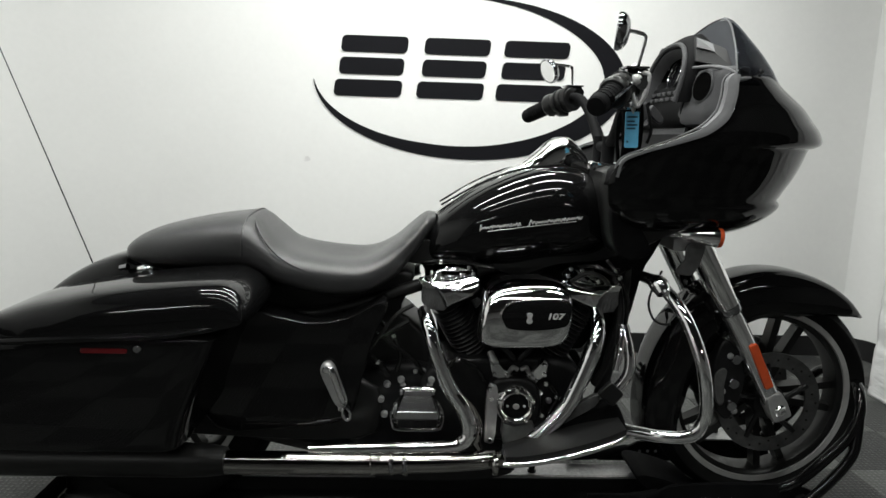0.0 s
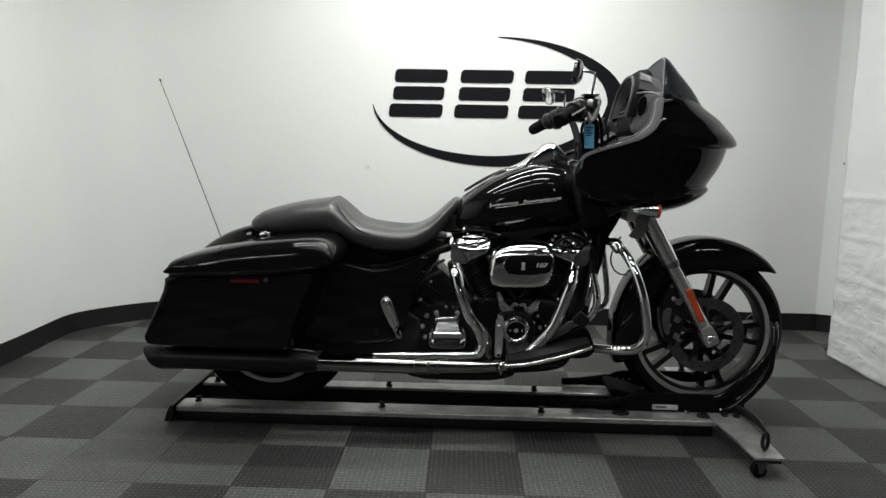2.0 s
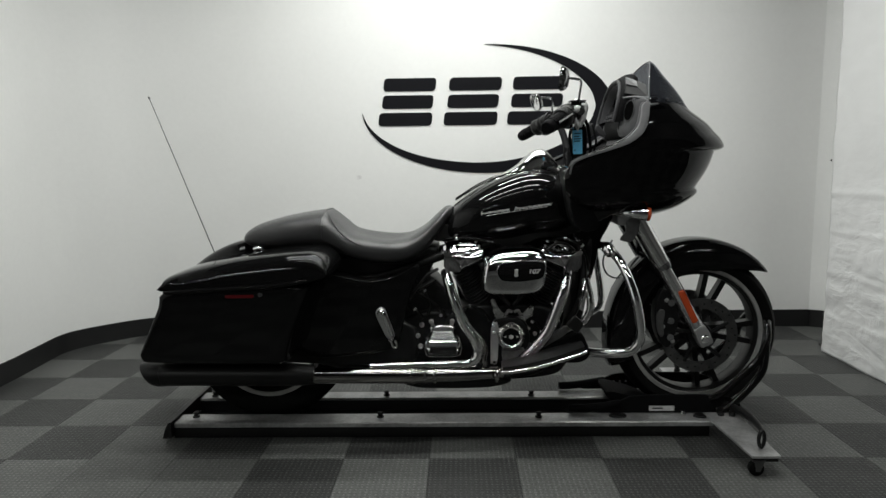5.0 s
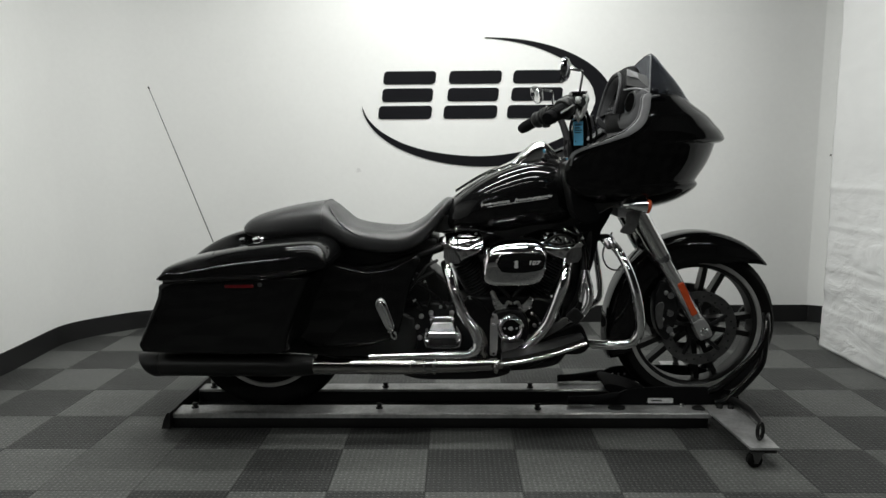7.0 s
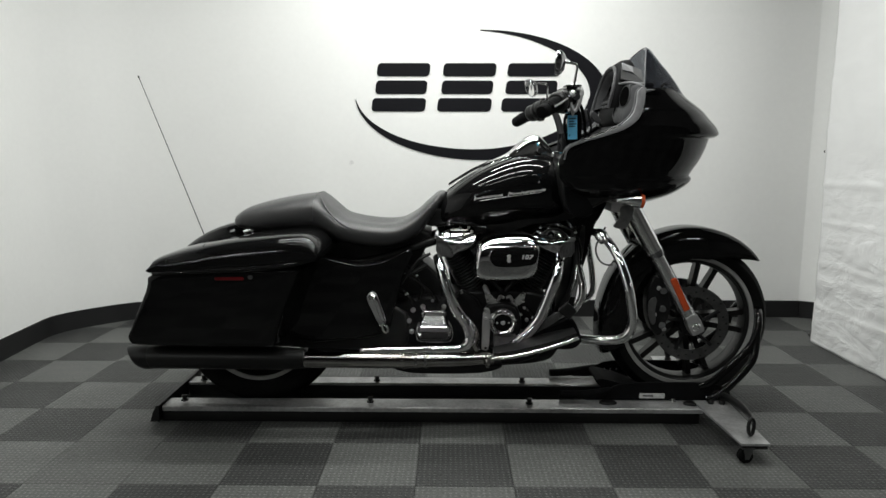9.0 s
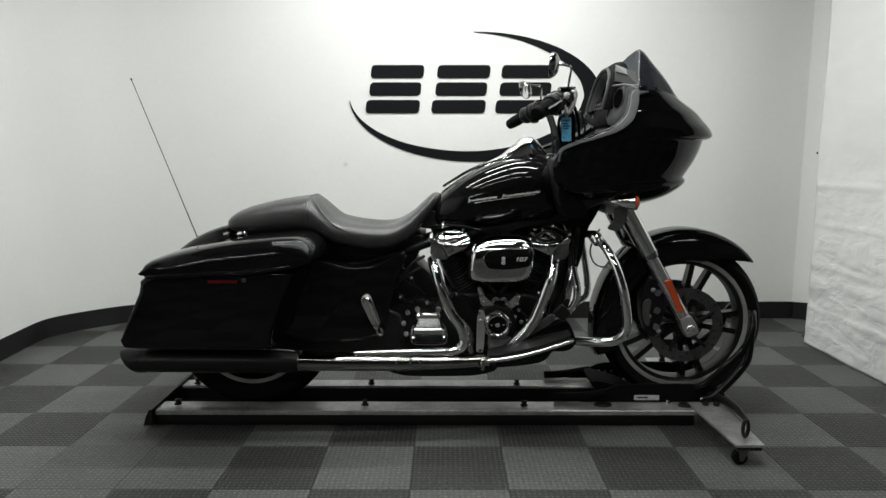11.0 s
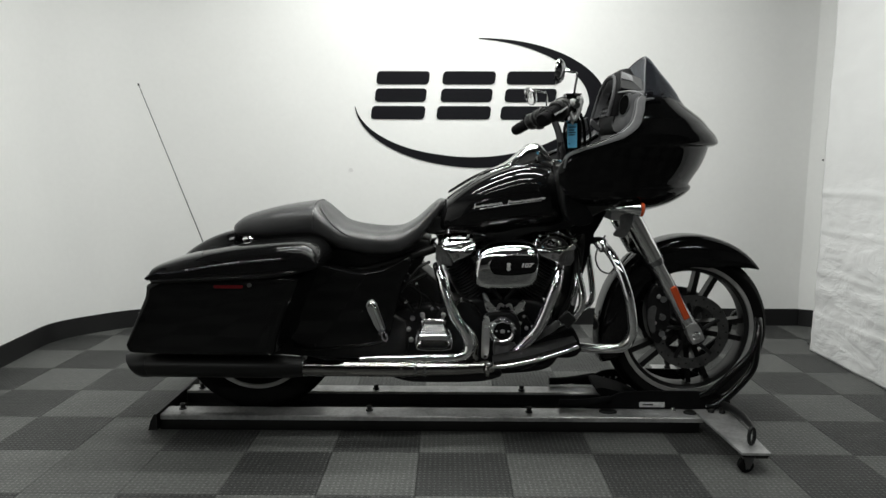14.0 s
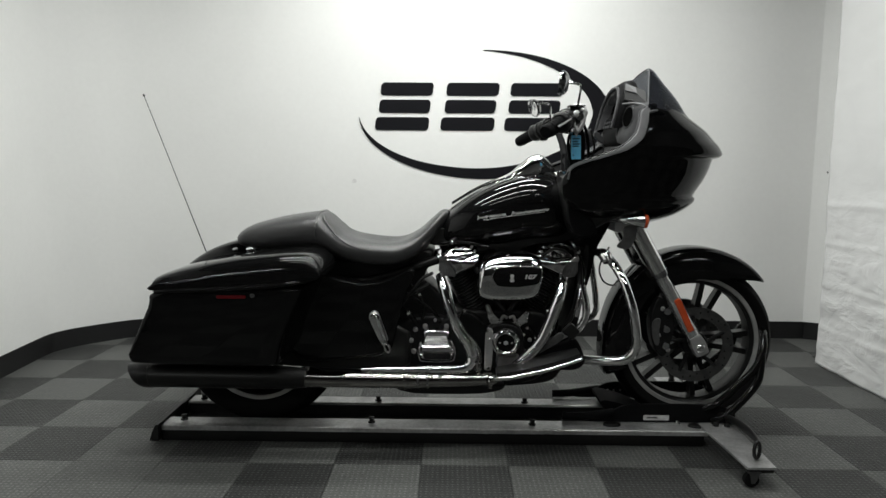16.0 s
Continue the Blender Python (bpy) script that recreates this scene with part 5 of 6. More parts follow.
slab(bm, [(0.303 + 0.009 * math.cos(a), 0.391 + 0.008 * math.sin(a)) for a in np.linspace(0, 2 * math.pi, 8, endpoint=False)], -0.215, -0.2195, 0.002, 2)
part("cover_emblem", bm, M_ALU, face)
for sx in (-1, 1):
    bm = bmesh.new()
    bolt(bm, 0.303 + sx * 0.022, -0.2145, 0.391, 0.0035, 0.003)
    part("cover_bolt", bm, M_ALU, face)
for k in range(5):
    a = radians(90 + 72 * k)
    bm = bmesh.new()
    bolt(bm, 0.303 + 0.0455 * math.cos(a), -0.219, 0.391 + 0.0455 * math.sin(a), 0.0065, 0.006)
    part("cover_bolt", bm, M_CHROME, cc)
bm = bmesh.new()
slab(bm, smooth_outline([(0.226, 0.300), (0.230, 0.284), (0.250, 0.284), (0.256, 0.350), (0.256, 0.43), (0.244, 0.442), (0.230, 0.43)], 2), -0.185, -0.205, 0.005, 2)
part("oil_line_cover", bm, M_ALU, engine, "polished oil line cover")
for x, z in ((0.236, 0.432), (0.240, 0.405), (0.240, 0.292), (0.378, 0.352), (0.372, 0.415), (0.385, 0.44)):
    bm = bmesh.new()
    bolt(bm, x, -0.20 if x < 0.3 else -0.178, z, 0.008, 0.008)
    part("case_bolt", bm, M_CHROME, engine)
bm = bmesh.new()
slab(bm, smooth_outline([(0.27, 0.345), (0.30, 0.335), (0.35, 0.345), (0.352, 0.315), (0.32, 0.285), (0.275, 0.285)], 2), -0.18, -0.212, 0.008, 2)
part("oil_pump_cover", bm, M_HEAD, engine, "grey oil pump cover")
bm = bmesh.new()
slab(bm, smooth_outline([(-0.024, 0.356), (-0.016, 0.382), (0.000, 0.408), (0.004, 0.430), (0.088, 0.430), (0.092, 0.408), (0.110, 0.382), (0.119, 0.356), (0.117, 0.326), (0.098, 0.308), (-0.004, 0.308), (-0.022, 0.326)]), -0.15, -0.20, 0.010, 3)
tc = part("transmission_cover", bm, M_CHROME, engine, "chrome transmission end cover")
rows = [(0.428, -0.197, 0.014), (0.424, -0.205, 0.013), (0.413, -0.207, 0.010), (0.380, -0.228, -0.004), (0.377, -0.231, -0.006), (0.361, -0.233, -0.008), (0.357, -0.230, -0.008), (0.354, -0.198, -0.008)]
bm = bmesh.new()
loft(bm, [[(-0.008 + dx, -0.197, z), (-0.003 + dx, y + 0.005, z), (0.001 + dx, y, z), (0.092 - dx, y, z), (0.096 - dx, y + 0.005, z), (0.101 - dx, -0.197, z)] for z, y, dx in rows], cap=False, closed=False)
part("raised_panel", bm, M_PANEL, tc, "softly polished raised panel", smooth=12)
bm = bmesh.new()
slab(bm, rounded(-0.004, 0.100, 0.322, 0.350, 0.010), -0.198, -0.2035, 0.002, 2)
part("recess", bm, M_SATIN, tc)
for x, z in ((0.003, 0.437), (0.083, 0.438), (-0.034, 0.424), (-0.050, 0.382), (-0.040, 0.340)):
    bm = bmesh.new()
    bolt(bm, x, -0.152, z, 0.010, 0.012)
    part("case_bolt", bm, M_ALU, engine)

# loose pipework round the heads
for pts, r in (([(0.02, -0.16, 0.60), (-0.03, -0.17, 0.575), (-0.09, -0.17, 0.54)], 0.008), ([(0.03, -0.15, 0.64), (-0.01, -0.17, 0.62), (-0.05, -0.18, 0.57), (-0.08, -0.18, 0.53)], 0.006),
               ([(0.44, -0.13, 0.70), (0.48, -0.16, 0.735), (0.53, -0.15, 0.72), (0.57, -0.12, 0.66)], 0.006), ([(0.57, -0.11, 0.74), (0.585, -0.13, 0.62), (0.57, -0.14, 0.52), (0.53, -0.13, 0.42)], 0.012)):
    bm = bmesh.new()
    tube(bm, pts, r, 8)
    part("hose", bm, M_SATIN, bike, "black rubber hose")
for pts, r in (([(-0.16, -0.12, 0.62), (-0.10, -0.165, 0.585), (-0.03, -0.17, 0.545), (0.03, -0.165, 0.50), (0.06, -0.16, 0.455)], 0.007), ([(-0.06, -0.15, 0.60), (-0.02, -0.165, 0.56), (0.0, -0.168, 0.51), (-0.01, -0.165, 0.465)], 0.006),
               ([(-0.11, -0.16, 0.52), (-0.06, -0.168, 0.49), (-0.03, -0.165, 0.45)], 0.009), ([(0.12, -0.16, 0.46), (0.15, -0.17, 0.50), (0.20, -0.168, 0.475), (0.225, -0.165, 0.44)], 0.006),
               ([(0.39, -0.165, 0.44), (0.42, -0.17, 0.40), (0.40, -0.17, 0.35), (0.42, -0.17, 0.31)], 0.008), ([(0.55, -0.10, 0.76), (0.575, -0.135, 0.72), (0.60, -0.14, 0.66), (0.602, -0.13, 0.58)], 0.006),
               ([(0.47, -0.11, 0.745), (0.51, -0.15, 0.752), (0.555, -0.16, 0.735), (0.60, -0.14, 0.75)], 0.005), ([(0.05, -0.11, 0.745), (0.10, -0.135, 0.755), (0.17, -0.135, 0.752), (0.24, -0.12, 0.74)], 0.006)):
    bm = bmesh.new()
    tube(bm, pts, r, 8)
    hs = part("hose", bm, M_GLOSSHOSE, bike, "glossy black hose")
    a, c = Vector(pts[1]), (Vector(pts[2]) - Vector(pts[1])).normalized()
    bm = bmesh.new()
    tube(bm, [a - c * 0.004, a + c * 0.004], r + 0.002, 12, 1)
    part("hose_clip", bm, M_CHROME, hs)
for x, y, z, r in ((0.040, -0.158, 0.462, 0.006), (0.21, -0.16, 0.315, 0.008), (0.395, -0.178, 0.394, 0.008), (0.43, -0.158, 0.345, 0.006)):
    bm = bmesh.new()
    bolt(bm, x, y, z, r, 0.010)
    part("case_bolt", bm, M_ALU, engine)
bm = bmesh.new()
tube(bm, [(0.648, -0.165, 0.725), (0.660, -0.195, 0.718), (0.668, -0.215, 0.700)], [0.016, 0.024, 0.019], 14)
part("guard_clamp", bm, M_CHROME, bike, "chrome guard clamp")
bm = bmesh.new()
tube(bm, [(0.585, -0.17, 0.60), (0.597, -0.20, 0.53), (0.592, -0.21, 0.48), (0.560, -0.21, 0.435), (0.51, -0.20, 0.405), (0.47, -0.19, 0.38)], 0.014, 12)
tube(bm, [(0.583, -0.17, 0.60), (0.570, -0.20, 0.54), (0.560, -0.21, 0.49)], 0.010, 12)
part("brake_rod", bm, M_CHROME, bike, "chrome linkage")

# rider's floorboard, brake pedal, passenger peg
for s in (-1, 1):
    bm = bmesh.new()
    rings = []
    for f in np.linspace(0, 1, 14):
        x = 0.262 + 0.29 * f
        z = 0.300 + 0.075 * f ** 1.15
        w = 0.055 * math.sin(math.pi * (0.12 + 0.76 * f)) ** 0.5
        rings.append([(x, s * (0.315 - w), z), (x, s * (0.315 + w), z), (x, s * (0.315 + w), z + 0.016), (x, s * (0.315 - w), z + 0.018)])
    loft(bm, rings)
    fb = part("floorboard", bm, M_SATIN, bike, "black rubber floorboard")
    bm = bmesh.new()
    tube(bm, [(0.258 + 0.30 * f, s * (0.315 + 0.058 * math.sin(math.pi * (0.1 + 0.8 * f)) ** 0.5), 0.296 + 0.076 * f ** 1.15) for f in np.linspace(0, 1, 10)], 0.007, 10, 2)
    part("edge_bar", bm, M_CHROME, fb, "chrome floorboard edge")
    bm = bmesh.new()
    slab(bm, smooth_outline([(0.42, 0.36), (0.50, 0.392), (0.55, 0.415), (0.575, 0.385), (0.590, 0.33), (0.56, 0.302), (0.50, 0.300), (0.43, 0.31)]), s * 0.20, s * 0.25, 0.01)
    part("bracket", bm, M_MATTE, fb)
    bm = bmesh.new()
    o = smooth_outline([(-0.199, 0.480), (-0.196, 0.500), (-0.181, 0.509), (-0.166, 0.498), (-0.152, 0.460), (-0.134, 0.408), (-0.136, 0.396), (-0.150, 0.392), (-0.163, 0.400), (-0.180, 0.436)], 3)
    slab(bm, o, s * 0.205, s * 0.241, 0.010, 3)
    pg = part("passenger_footboard", bm, M_ALU, bike, "folded chrome passenger footboard")
    bm = bmesh.new()
    tube(bm, [(-0.181, s * 0.236, 0.500), (-0.170, s * 0.241, 0.488), (-0.156, s * 0.243, 0.450), (-0.142, s * 0.243, 0.410), (-0.139, s * 0.238, 0.400)], [0.004, 0.0085, 0.0085, 0.008, 0.004], 14, 4)
    part("edge_rail", bm, M_CHROME, pg, "bright rounded edge")
    bm = bmesh.new()
    lathe_y(bm, -0.184, 0.492, [(0.010, s * 0.230), (0.010, s * 0.243), (0.007, s * 0.246), (0.001, s * 0.2465)], 16)
    part("end_bolt", bm, M_CHROME, pg)
    bm = bmesh.new()
    tube(bm, [(-0.134 + 0.0095 * math.cos(a) - 0.004 * math.sin(a), s * 0.236, 0.374 + 0.0155 * math.sin(a)) for a in np.linspace(0, 2 * math.pi, 25)], 0.0045, 8, 1)
    part("pivot", bm, M_CHROME, pg, "chrome pivot loop")
    bm = bmesh.new()
    tube(bm, [(-0.152, s * 0.22, 0.390), (-0.150, s * 0.24, 0.388), (-0.149, s * 0.243, 0.387)], [0.006, 0.006, 0.003], 10, 2)
    part("stop_pin", bm, M_CHROME, pg)
bm = bmesh.new()
slab(bm, smooth_outline([(0.498, 0.451), (0.514, 0.469), (0.529, 0.483), (0.547, 0.469), (0.563, 0.452), (0.551, 0.435), (0.537, 0.420), (0.517, 0.435)], 2), -0.262, -0.280, 0.005)
pedal = part("brake_pedal", bm, M_SATIN, bike, "black brake pedal pad on a grey arm")
bm = bmesh.new()
slab(bm, smooth_outline([(0.385, 0.362), (0.44, 0.402), (0.495, 0.441), (0.510, 0.432), (0.498, 0.410), (0.45, 0.380), (0.40, 0.352)], 2), -0.240, -0.258, 0.005)
part("pedal_arm", bm, M_HEAD, pedal, "grey metal pedal arm")
bm = bmesh.new()
slab(bm, smooth_outline([(-0.10, 0.235), (0.0, 0.245), (0.2, 0.245), (0.3, 0.24), (0.22, 0.215), (0.0, 0.212), (-0.07, 0.220)]), -0.20, -0.27, 0.01)
part("exhaust_bracket", bm, M_DARKMETAL, bike)

# handlebar, grips, levers, mirrors
bm = bmesh.new()
BAR = [(0.545, 0.0, 1.06), (0.548, 0.06, 1.075), (0.545, 0.14, 1.14), (0.528, 0.22, 1.20), (0.495, 0.30, 1.205), (0.455, 0.36, 1.182), (0.42, 0.41, 1.160)]
tube(bm, [(x, -y, z) for x, y, z in reversed(BAR[1:])] + BAR, 0.014, 14)
bar = part("handlebar", bm, M_MATTE, bike, "black handlebar")
for s in (-1, 1):
    bm = bmesh.new()
    tube(bm, [(0.478, s * 0.33, 1.194), (0.44, s * 0.385, 1.172), (0.405, s * 0.435, 1.152), (0.398, s * 0.445, 1.148)], [0.024, 0.024, 0.023, 0.019], 16)
    part("grip", bm, M_MATTE, bar, "black rubber grip")
    bm = bmesh.new()
    tube(bm, [(0.515, s * 0.265, 1.203), (0.50, s * 0.295, 1.202), (0.475, s * 0.335, 1.192)], [0.034, 0.038, 0.032], 14)
    pod = part("switch_pod", bm, M_SATIN, bar, "black switch housing")
    bm = bmesh.new()
    box(bm, 0.478, 0.512, s * 0.315 - 0.022, s * 0.315 + 0.022, 1.150, 1.215, 0.008)
    part("switch_block", bm, M_SATIN, pod)
    bm = bmesh.new()
    tube(bm, [(0.474, s * 0.336, 1.191), (0.462, s * 0.353, 1.184), (0.456, s * 0.361, 1.181)], [0.033, 0.037, 0.031], 16, 2)
    part("grip_flange", bm, M_SATIN, pod)
    for k, f in enumerate((0.0, 0.35, 0.7)):
        bm = bmesh.new()
        c, d = Vector((0.512 - 0.034 * f, s * (0.272 + 0.058 * f), 1.204 - 0.012 * f)), Vector((-0.5, s * 0.84, -0.2)).normalized()
        tube(bm, [c - d * 0.004, c - d * 0.003, c + d * 0.003, c + d * 0.004], [0.034, 0.0395, 0.0395, 0.034], 18, 1)
        part("housing_band", bm, M_DARKMETAL, pod)
    bm = bmesh.new()
    tube(bm, [(0.505, s * 0.322, 1.168), (0.498, s * 0.345, 1.160), (0.490, s * 0.362, 1.158)], [0.010, 0.012, 0.007], 10)
    part("thumb_switch", bm, M_DCHROME, pod)
    for dy, dz in ((-0.012, 0.02), (0.008, 0.02), (-0.002, -0.004)):
        bm = bmesh.new()
        box(bm, 0.468, 0.480, s * 0.315 + dy - 0.006, s * 0.315 + dy + 0.006, 1.18 + dz - 0.005, 1.18 + dz + 0.005, 0.002)
        part("button", bm, M_INNER, pod)
    bm = bmesh.new()
    tube(bm, [(0.525, s * 0.28, 1.215), (0.505, s * 0.34, 1.205), (0.465, s * 0.40, 1.182), (0.435, s * 0.44, 1.165)], [0.008, 0.007, 0.006, 0.007], 8)
    part("lever", bm, M_DCHROME, bar, "dark polished lever")
    bm = bmesh.new()
    box(bm, 0.495, 0.545, s * 0.30 - 0.028, s * 0.30 + 0.028, 1.212, 1.240, 0.006)
    res = part("reservoir", bm, M_DCHROME, bar, "dark polished fluid reservoir")
    bm = bmesh.new()
    box(bm, 0.493, 0.547, s * 0.30 - 0.030, s * 0.30 + 0.030, 1.2405, 1.2455, 0.002)
    part("reservoir_lid", bm, M_DCHROME, res)
    bm = bmesh.new()
    tube(bm, [(0.53, s * 0.25, 1.222), (0.53, s * 0.29, 1.216), (0.528, s * 0.34, 1.206)], [0.014, 0.017, 0.013], 12)
    part("master_cylinder", bm, M_DCHROME, bar, "dark polished lever perch")
    for k in range(7):
        f = 0.08 + 0.13 * k
        c, d = Vector((0.478 - 0.073 * f, s * (0.33 + 0.105 * f), 1.194 - 0.042 * f)), Vector((-0.073, s * 0.105, -0.042)).normalized()
        bm = bmesh.new()
        tube(bm, [c - d * 0.003, c + d * 0.003], 0.0250, 16, 1)
        part("grip_ridge", bm, M_MATTE, bar)
    bm = bmesh.new()
    tube(bm, [(0.520, s * 0.31, 1.225), (0.524, s * 0.33, 1.27), (0.524, s * 0.35, 1.305), (0.505, s * 0.36, 1.312), (0.470, s * 0.365, 1.316)], 0.0045, 8)
    stem = part("mirror_stem", bm, M_CHROME, bar, "chrome mirror stem")
    bm = bmesh.new()
    c = Vector((0.462, s * 0.368, 1.312)) if s < 0 else Vector((0.462, 0.40, 1.298))
    nx = Vector((-0.95, -s * 0.24, 0.10 if s < 0 else -0.40)).normalized()
    up = Vector((0.05, 0, 1)).normalized()
    sd = nx.cross(up).normalized()
    up = sd.cross(nx)
    loft(bm, [[c + nx * h + (sd * 0.052 * math.cos(a) + up * 0.040 * math.sin(a)) * k for a in np.linspace(0, 2 * math.pi, 28, endpoint=False)]
              for h, k in ((0.006, 0.92), (0.008, 1.0), (0.0, 1.03), (-0.010, 0.9), (-0.018, 0.6), (-0.021, 0.1))])
    hd = part("mirror", bm, M_DCHROME, bar, "oval dark chrome mirror")
    bm = bmesh.new()
    loft(bm, [[c + nx * h + (sd * 0.052 * math.cos(a) + up * 0.040 * math.sin(a)) * k for a in np.linspace(0, 2 * math.pi, 28, endpoint=False)] for h, k in ((0.0065, 0.9), (0.0075, 0.88))])
    part("mirror_glass", bm, M_CHROME, hd)
for s in (-1, 1):
    bm = bmesh.new()
    tube(bm, [(0.545, s * 0.045, 1.0), (0.547, s * 0.045, 1.06), (0.548, s * 0.045, 1.09)], 0.018, 14)
    part("riser", bm, M_MATTE, bar, "black bar riser")
bm = bmesh.new()
box(bm, 0.50, 0.59, -0.10, 0.10, 0.992, 1.022, 0.008)
part("top_clamp", bm, M_CHROME, bar, "chrome top clamp")
bm = bmesh.new()
tube(bm, [(0.53, -0.24, 1.20), (0.56, -0.22, 1.15), (0.57, -0.18, 1.08), (0.575, -0.13, 1.0)], 0.009, 8)
part("control_cable", bm, M_MATTE, bar)
bm = bmesh.new()
tube(bm, [(0.50, -0.29, 1.19), (0.525, -0.26, 1.12), (0.545, -0.20, 1.05), (0.56, -0.12, 1.0)], 0.011, 8)
part("control_cable", bm, M_MATTE, bar)
bm = bmesh.new()
tube(bm, [(0.52, -0.26, 1.195), (0.545, -0.24, 1.13), (0.555, -0.20, 1.06), (0.57, -0.14, 0.98)], 0.007, 8)
part("control_cable", bm, M_MATTE, bar)
bm = bmesh.new()
tube(bm, [(0.516, -0.30, 1.205), (0.512, -0.302, 1.222), (0.527, -0.303, 1.236), (0.543, -0.302, 1.222), (0.541, -0.30, 1.205)], [0.012, 0.017, 0.019, 0.017, 0.012], 14)
tube(bm, [(0.512, -0.312, 1.212), (0.515, -0.318, 1.185), (0.526, -0.320, 1.158)], [0.011, 0.009, 0.007], 10)
tube(bm, [(0.545, -0.312, 1.212), (0.540, -0.318, 1.185), (0.527, -0.320, 1.158)], [0.011, 0.009, 0.007], 10)
clamp_ob = part("lever_clamp", bm, M_BADGE, bar, "chrome lever clamp")
bm = bmesh.new()
loft(bm, [[(0.517 + r * math.cos(a), -0.330 + h, 1.214 + r * math.sin(a)) for a in np.linspace(0, 2 * math.pi, 18, endpoint=False)] for r, h in ((0.001, -0.012), (0.008, -0.011), (0.013, -0.006), (0.0145, 0.0), (0.013, 0.008))])
part("clamp_cap", bm, M_BADGE, clamp_ob, "round bright clamp cap")
bm = bmesh.new()
tube(bm, [(0.506, -0.332, 1.206), (0.512, -0.334, 1.178), (0.521, -0.334, 1.158), (0.528, -0.334, 1.164), (0.538, -0.334, 1.192), (0.545, -0.333, 1.224), (0.532, -0.332, 1.232)], 0.0048, 10)
part("clamp_loop", bm, M_BADGE, clamp_ob, "bright metal loop")

for pts, r in (([(0.54, -0.23, 1.21), (0.575, -0.20, 1.17), (0.60, -0.14, 1.09), (0.61, -0.08, 1.0)], 0.006), ([(0.535, -0.16, 1.155), (0.555, -0.13, 1.12), (0.58, -0.09, 1.05), (0.59, -0.05, 0.99)], 0.008),
               ([(0.535, 0.16, 1.155), (0.56, 0.13, 1.12), (0.58, 0.09, 1.05), (0.59, 0.05, 0.99)], 0.008), ([(0.515, -0.27, 1.175), (0.505, -0.25, 1.12), (0.53, -0.19, 1.04), (0.555, -0.13, 0.99)], 0.005)):
    bm = bmesh.new()
    tube(bm, pts, r, 8)
    part("control_cable", bm, M_MATTE, bar)

# antenna and strut fittings at the rear
bm = bmesh.new()
tube(bm, [(-0.945, 0.20, 0.655), (-1.066, 0.20, 0.99), (-1.187, 0.20, 1.322)], [0.0022, 0.0018, 0.0015], 8, 2)
tube(bm, [(-1.185, 0.20, 1.318), (-1.189, 0.20, 1.327)], 0.0035, 8, 1)
ant = part("antenna", bm, M_SATIN, bike, "thin black whip antenna")
bm = bmesh.new()
tube(bm, [(-0.925, 0.20, 0.60), (-0.938, 0.20, 0.635), (-0.945, 0.20, 0.658)], [0.012, 0.009, 0.005], 10)
part("antenna_base", bm, M_SATIN, ant)
for s in (-1, 1):
    bm = bmesh.new()
    tube(bm, [(-0.662, s * 0.165, 0.724), (-0.642, s * 0.172, 0.728), (-0.628, s * 0.17, 0.724)], [0.007, 0.009, 0.007], 12)
    part("docking_post", bm, M_CHROME, bike, "chrome docking post")
    bm = bmesh.new()
    tube(bm, [(-0.725, s * 0.125, 0.717), (-0.705, s * 0.13, 0.722)], 0.008, 12, 1)
    part("docking_post", bm, M_DCHROME, bike, "chrome docking post")


# ---- key tag hanging from the lever clamp ----
def key_tag():
    bm = bmesh.new()
    slab(bm, rounded(-0.0165, 0.0165, -0.082, 0.0, 0.003), -0.001, 0.001, 0.0005, 1)
    ob = part("key_tag", bm, M_BLUE, None, "bright blue plastic key tag hanging from the handlebar", 30)
    ob.location = (0.522, BIKE_Y - 0.305, 1.146)
    ob.rotation_euler = (0, radians(-2), radians(4))
    for k, (w, z) in enumerate(((0.024, -0.012), (0.018, -0.022), (0.024, -0.030), (0.020, -0.038), (0.004, -0.068))):
        bm = bmesh.new()
        box(bm, -0.012, -0.012 + w, -0.0016, -0.0011, z - 0.002, z + 0.002)
        part("print_bar", bm, M_INK, ob, smooth=0)
    bm = bmesh.new()
    tube(bm, [(0.002, 0, -0.004), (-0.004, -0.004, 0.012), (0.0, 0, 0.03), (0.006, 0.004, 0.012), (0.002, 0, -0.004)], 0.0022, 6)
    part("key_ring", bm, M_BADGE, ob)
    bm = bmesh.new()
    slab(bm, smooth_outline([(-0.010, 0.040), (-0.012, 0.028), (-0.004, 0.020), (0.002, 0.004), (0.006, 0.006), (0.006, 0.022), (0.012, 0.030), (0.010, 0.041), (0.0, 0.046)], 2), -0.006, -0.0035, 0.001, 2)
    part("key", bm, M_BADGE, ob, "bright metal key")
    return tagged(ob, category="tag")


key_tag()


